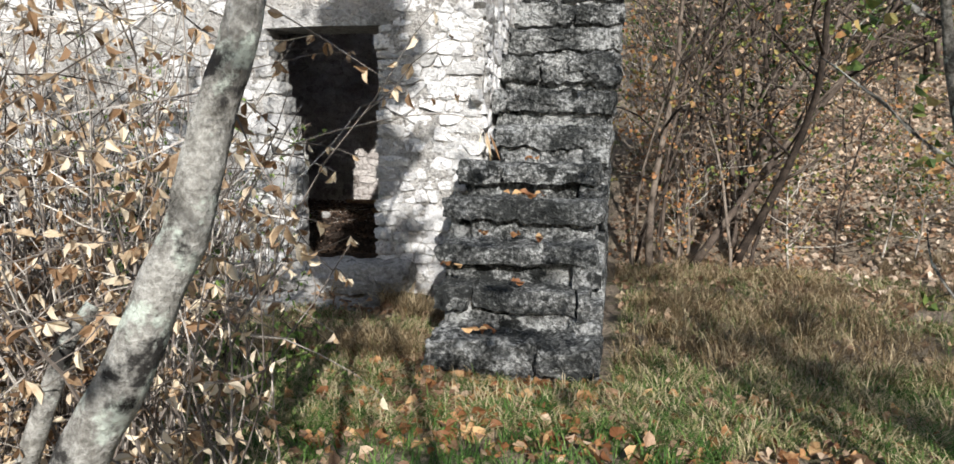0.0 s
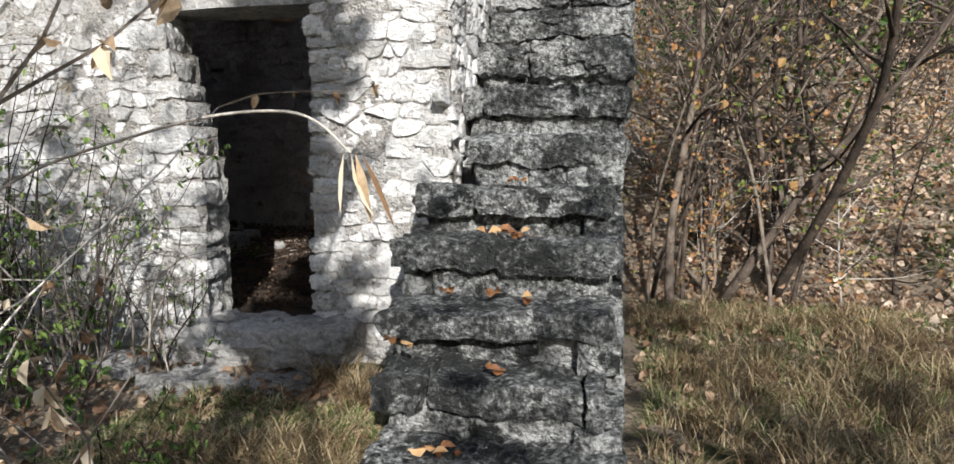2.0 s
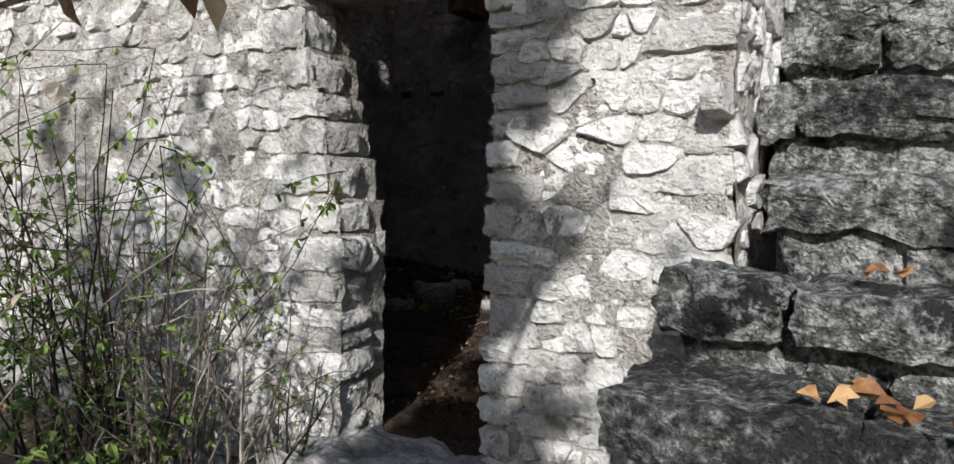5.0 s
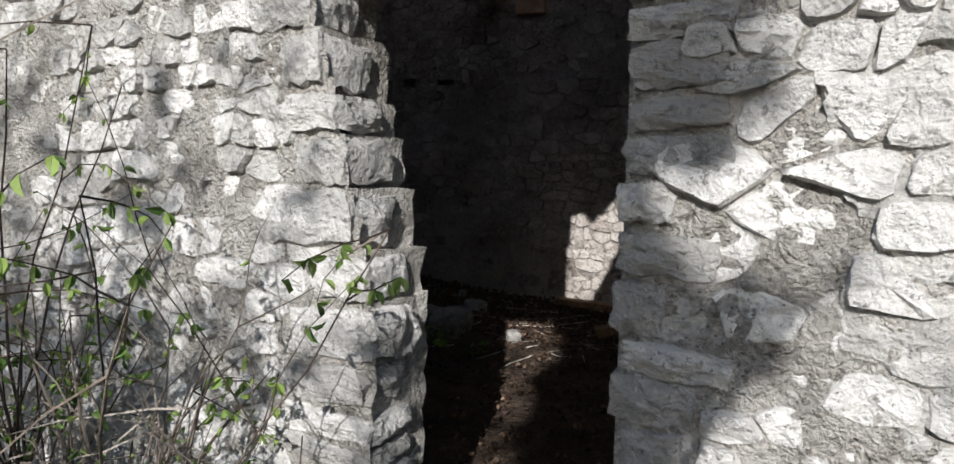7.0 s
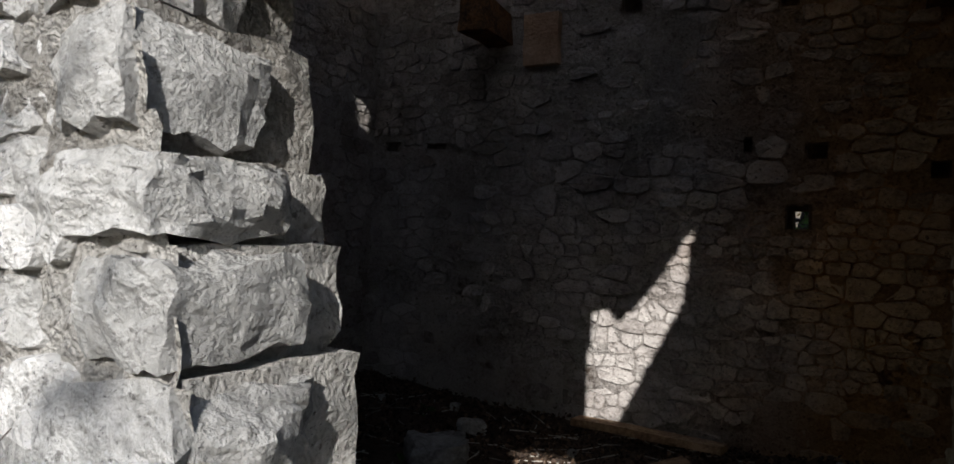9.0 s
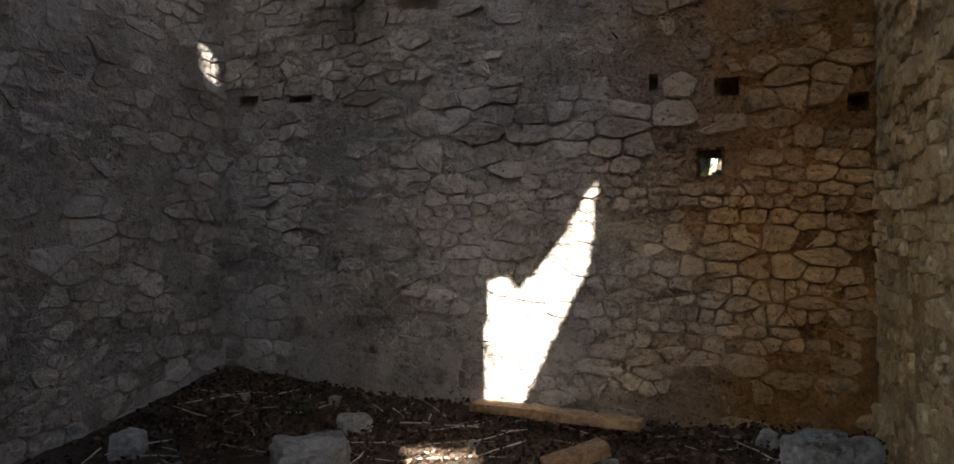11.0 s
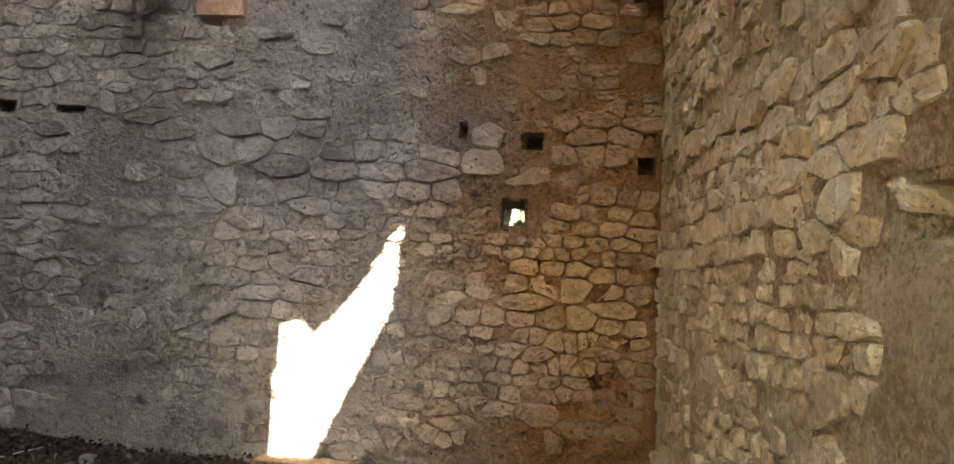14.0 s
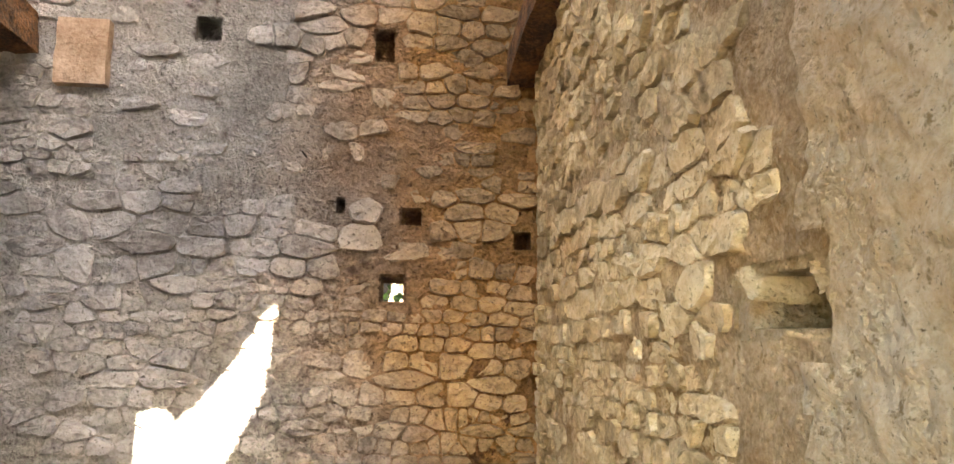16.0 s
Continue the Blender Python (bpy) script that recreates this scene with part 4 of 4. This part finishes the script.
# young trees and scrub beyond the stair
kinds = [
    tree("young_tree", (0.95, 8.3, ground_z(0.95, 8.3)), 51, 3.6, 0.045, 12, 5, 5, 0.06, TWIG, AUTUMN_LEAF, "slender bare-stemmed young tree with sparse autumn leaves", group="young trees", spread=0.45, bare=0.5),
    tree("young_tree", (1.35, 8.6, ground_z(1.35, 8.6)), 52, 4.0, 0.05, 14, 6, 5, 0.06, TWIG, AUTUMN_LEAF, "slender young tree leaning with sparse autumn leaves", group="young trees", spread=0.5, lean=(0.55, 0.1, 1), bare=0.5),
    tree("young_tree", (2.6, 10.5, ground_z(2.6, 10.5)), 53, 4.6, 0.06, 18, 7, 5, 0.055, TWIG, AUTUMN_LEAF, "young woodland tree in thin autumn leaf", group="young trees", spread=0.5, bare=0.3, lean=(-0.2, 0, 1)),
    tree("scrub", (1.8, 9.6, ground_z(1.8, 9.6)), 54, 1.7, 0.014, 24, 7, 2, 0.045, TWIG, BROWN_LEAF, "tangled brown scrub with dry leaves", "shrub", group="scrub", spread=0.7, first=0.05, bare=0.3),
    tree("scrub", (2.4, 8.4, ground_z(2.4, 8.4)), 55, 1.4, 0.012, 22, 7, 3, 0.045, DRY_STEM, AUTUMN_LEAF, "tangled scrub with yellow and green leaves", "shrub", group="scrub", spread=0.7, first=0.05, bare=0.4),
]
kinds.append(tree("leafy_tree", (2.2, 11.6, ground_z(2.2, 11.6)), 57, 4.4, 0.05, 22, 7, 7, 0.06, TWIG, GREEN_LEAF, "young tree still in green leaf on the slope", group="leafy trees", spread=0.45, first=0.25, bare=0.25))
kinds.append(tree("sapling", (1.05, 9.0, ground_z(1.05, 9.0)), 58, 3.4, 0.022, 9, 4, 2, 0.05, TWIG, BROWN_LEAF, "thin dark sapling stem in the thicket", group="saplings", spread=0.3, first=0.2, bare=0.7))
q = random.Random(78)
for i in range(20):
    x, y = q.uniform(0.75, 2.3), q.uniform(8.3, 11.5)
    copy_thing(kinds[6], pose(x, y, ground_z(x, y) - 0.03, q.uniform(-9, 9), q.uniform(-9, 9), q.uniform(0, 360)) @ Matrix.Scale(q.uniform(0.8, 1.3), 4))
for i in range(9):
    x, y = q.uniform(1.2, 8), q.uniform(12, 17)
    copy_thing(kinds[5], pose(x, y, ground_z(x, y) - 0.05, 0, 0, q.uniform(0, 360)) @ Matrix.Scale(q.uniform(0.7, 1.1), 4))
for i in range(5):
    x, y = q.uniform(0.8, 2.6), q.uniform(8.8, 10.8)
    copy_thing(kinds[i % 2], pose(x, y, ground_z(x, y) - 0.05, 0, 0, q.uniform(0, 360)) @ Matrix.Scale(q.uniform(0.8, 1.2), 4))
q = random.Random(77)
for i in range(54):
    k = kinds[2 if i % 3 == 0 else q.choice((0, 1, 2))]
    x, y = q.uniform(0.9, 13), q.uniform(10.5, 26)
    if x > 4 and y < 13:
        y += 3
    copy_thing(k, pose(x, y, ground_z(x, y) - 0.05, 0, 0, q.uniform(0, 360)) @ Matrix.Scale(q.uniform(0.8, 1.5), 4))
for i in range(80):
    k = kinds[3 + i % 2]
    x, y = q.uniform(0.8, 9), q.uniform(7.8, 18)
    if y < 8.6 and x < 1.5:
        x += 1.5
    copy_thing(k, pose(x, y, ground_z(x, y) - 0.03, 0, 0, q.uniform(0, 360)) @ Matrix.Scale(q.uniform(0.7, 1.5), 4))
for i in range(16):
    x, y = q.uniform(-9, -0.5), q.uniform(11.2, 17)
    copy_thing(kinds[2], pose(x, y, ground_z(x, y) - 0.05, 0, 0, q.uniform(0, 360)) @ Matrix.Scale(q.uniform(0.9, 1.4), 4))
# leafy bush behind the loophole
tree("green_bush", (-1.85, 11.3, ground_z(-1.85, 11.3)), 61, 2.7, 0.03, 30, 7, 12, 0.06, TWIG, GREEN_LEAF, "green leafy bush behind the house", "shrub", spread=0.45, first=0.1)

# branch with leaves at the path's edge
br = tree("edge_sapling", (1.85, 3.1, ground_z(1.85, 3.1)), 63, 2.6, 0.032, 8, 4, 6, 0.05, BARK, AUTUMN_LEAF, "leaning sapling with a few green and brown leaves", spread=0.3, bare=0.4, lean=(-0.1, 0, 1), first=0.2)

# tall trees behind the path, whose crowns dapple the wall with shade
tree("tall_tree", (1.84, -2.6, ground_z(1.84, -2.6)), 71, 6.0, 0.05, 22, 6, 3, 0.10, BARK, AUTUMN_LEAF, "tall woodland tree with a thin autumn crown", spread=0.42, first=0.5)
tree("tall_tree", (-0.63, -3.4, ground_z(-0.63, -3.4)), 72, 6.4, 0.055, 30, 7, 5, 0.10, BARK, AUTUMN_LEAF, "tall woodland tree with a thin autumn crown", spread=0.42, first=0.5)
tree("tall_tree", (3.95, -1.4, ground_z(3.95, -1.4)), 73, 6.0, 0.06, 22, 7, 4, 0.10, BARK, AUTUMN_LEAF, "tall woodland tree with a thin autumn crown", spread=0.42, first=0.45)
# added out of view: dense crown keeps the sun out of the doorway
tree("tall_tree", (0.92, -1.5, ground_z(0.92, -1.5)), 74, 6.5, 0.04, 70, 8, 20, 0.11, BARK, AUTUMN_LEAF, "unseen slim tree, its dense crown added to shade the doorway", spread=0.062, first=0.6, bend=0.03)

for x, y, k in ((4.6, -3.6, 75), (6.2, -2.2, 77)):
    tree("tall_tree", (x, y, ground_z(x, y)), k, 6.2, 0.055, 20, 6, 2, 0.11, BARK, AUTUMN_LEAF, "tall woodland tree with a thin autumn crown", spread=0.4, first=0.35)

# ---- stones of the walls ----
def facade_block(u, v, w, h):
    if v - h / 2 < DOOR_TOP + 0.12 and door_left(v) - 0.2 < u + w / 2 and u - w / 2 < DOOR_R + 0.07 and v - h / 2 > 0.25:
        return True
    return BX0 - 0.16 < u + w / 2 and u - w / 2 < BX1 + 0.16 and BZ0 - 0.16 < v + h / 2 and v - h / 2 < BZ1 + 0.16


rubble(facade, -5.6, -0.5, 0.0, 3.2, facade_block, facade_at, LIME, (-1.4, 1.4), (0.045, 0.13), (0.6, 1.9), (0.012, 0.052), 0.009, 1, 0.25, points=18)
rubble(facade, 5.86, 8.8, 0.3, 3.4, lambda u, v, w, h: False, return_at, LIME, (6.0, 2.2), (0.05, 0.16), (0.8, 2.3), (0.01, 0.04), 0.012, 2, 0.1, 60)


def back_block(u, v, w, h):
    for a, b, c, d in [LOOP, *POCKETS]:
        if a < u + w / 2 and u - w / 2 < b and c < v + h / 2 and v - h / 2 < d:
            return True
    return False


rubble(back, -4.88, -0.99, 0.45, 3.9, back_block, far_at, INNER, (-2.2, 1.7), (0.045, 0.125), (0.8, 2.8), (0.012, 0.04), 0.009, 4, 0.40)


def side_block(u, v, w, h):
    if NICHE[0] - 0.03 < u + w / 2 and u - w / 2 < NICHE[1] + 0.03 and NICHE[2] - 0.02 < v + h / 2 and v - h / 2 < NICHE[3] + 0.03:
        return True
    return u - w / 2 < 7.3 + 0.45 * noise.noise(Vector((v * 1.7, 2.0, 0))) + (0.3 if v < 1.72 else 0.0)


rubble(side, 6.2, 9.78, 0.4, 3.9, side_block, right_at, OCHRE, (8.2, 1.8), (0.045, 0.13), (0.6, 2.2), (0.014, 0.046), 0.009, 5, 0.14)
rubble(west, 6.2, 9.78, 0.4, 3.6, lambda u, v, w, h: False, left_at, INNER, (9.4, 1.5), (0.05, 0.15), (0.8, 2.7), (0.012, 0.036), 0.007, 6, 0.3, 150)
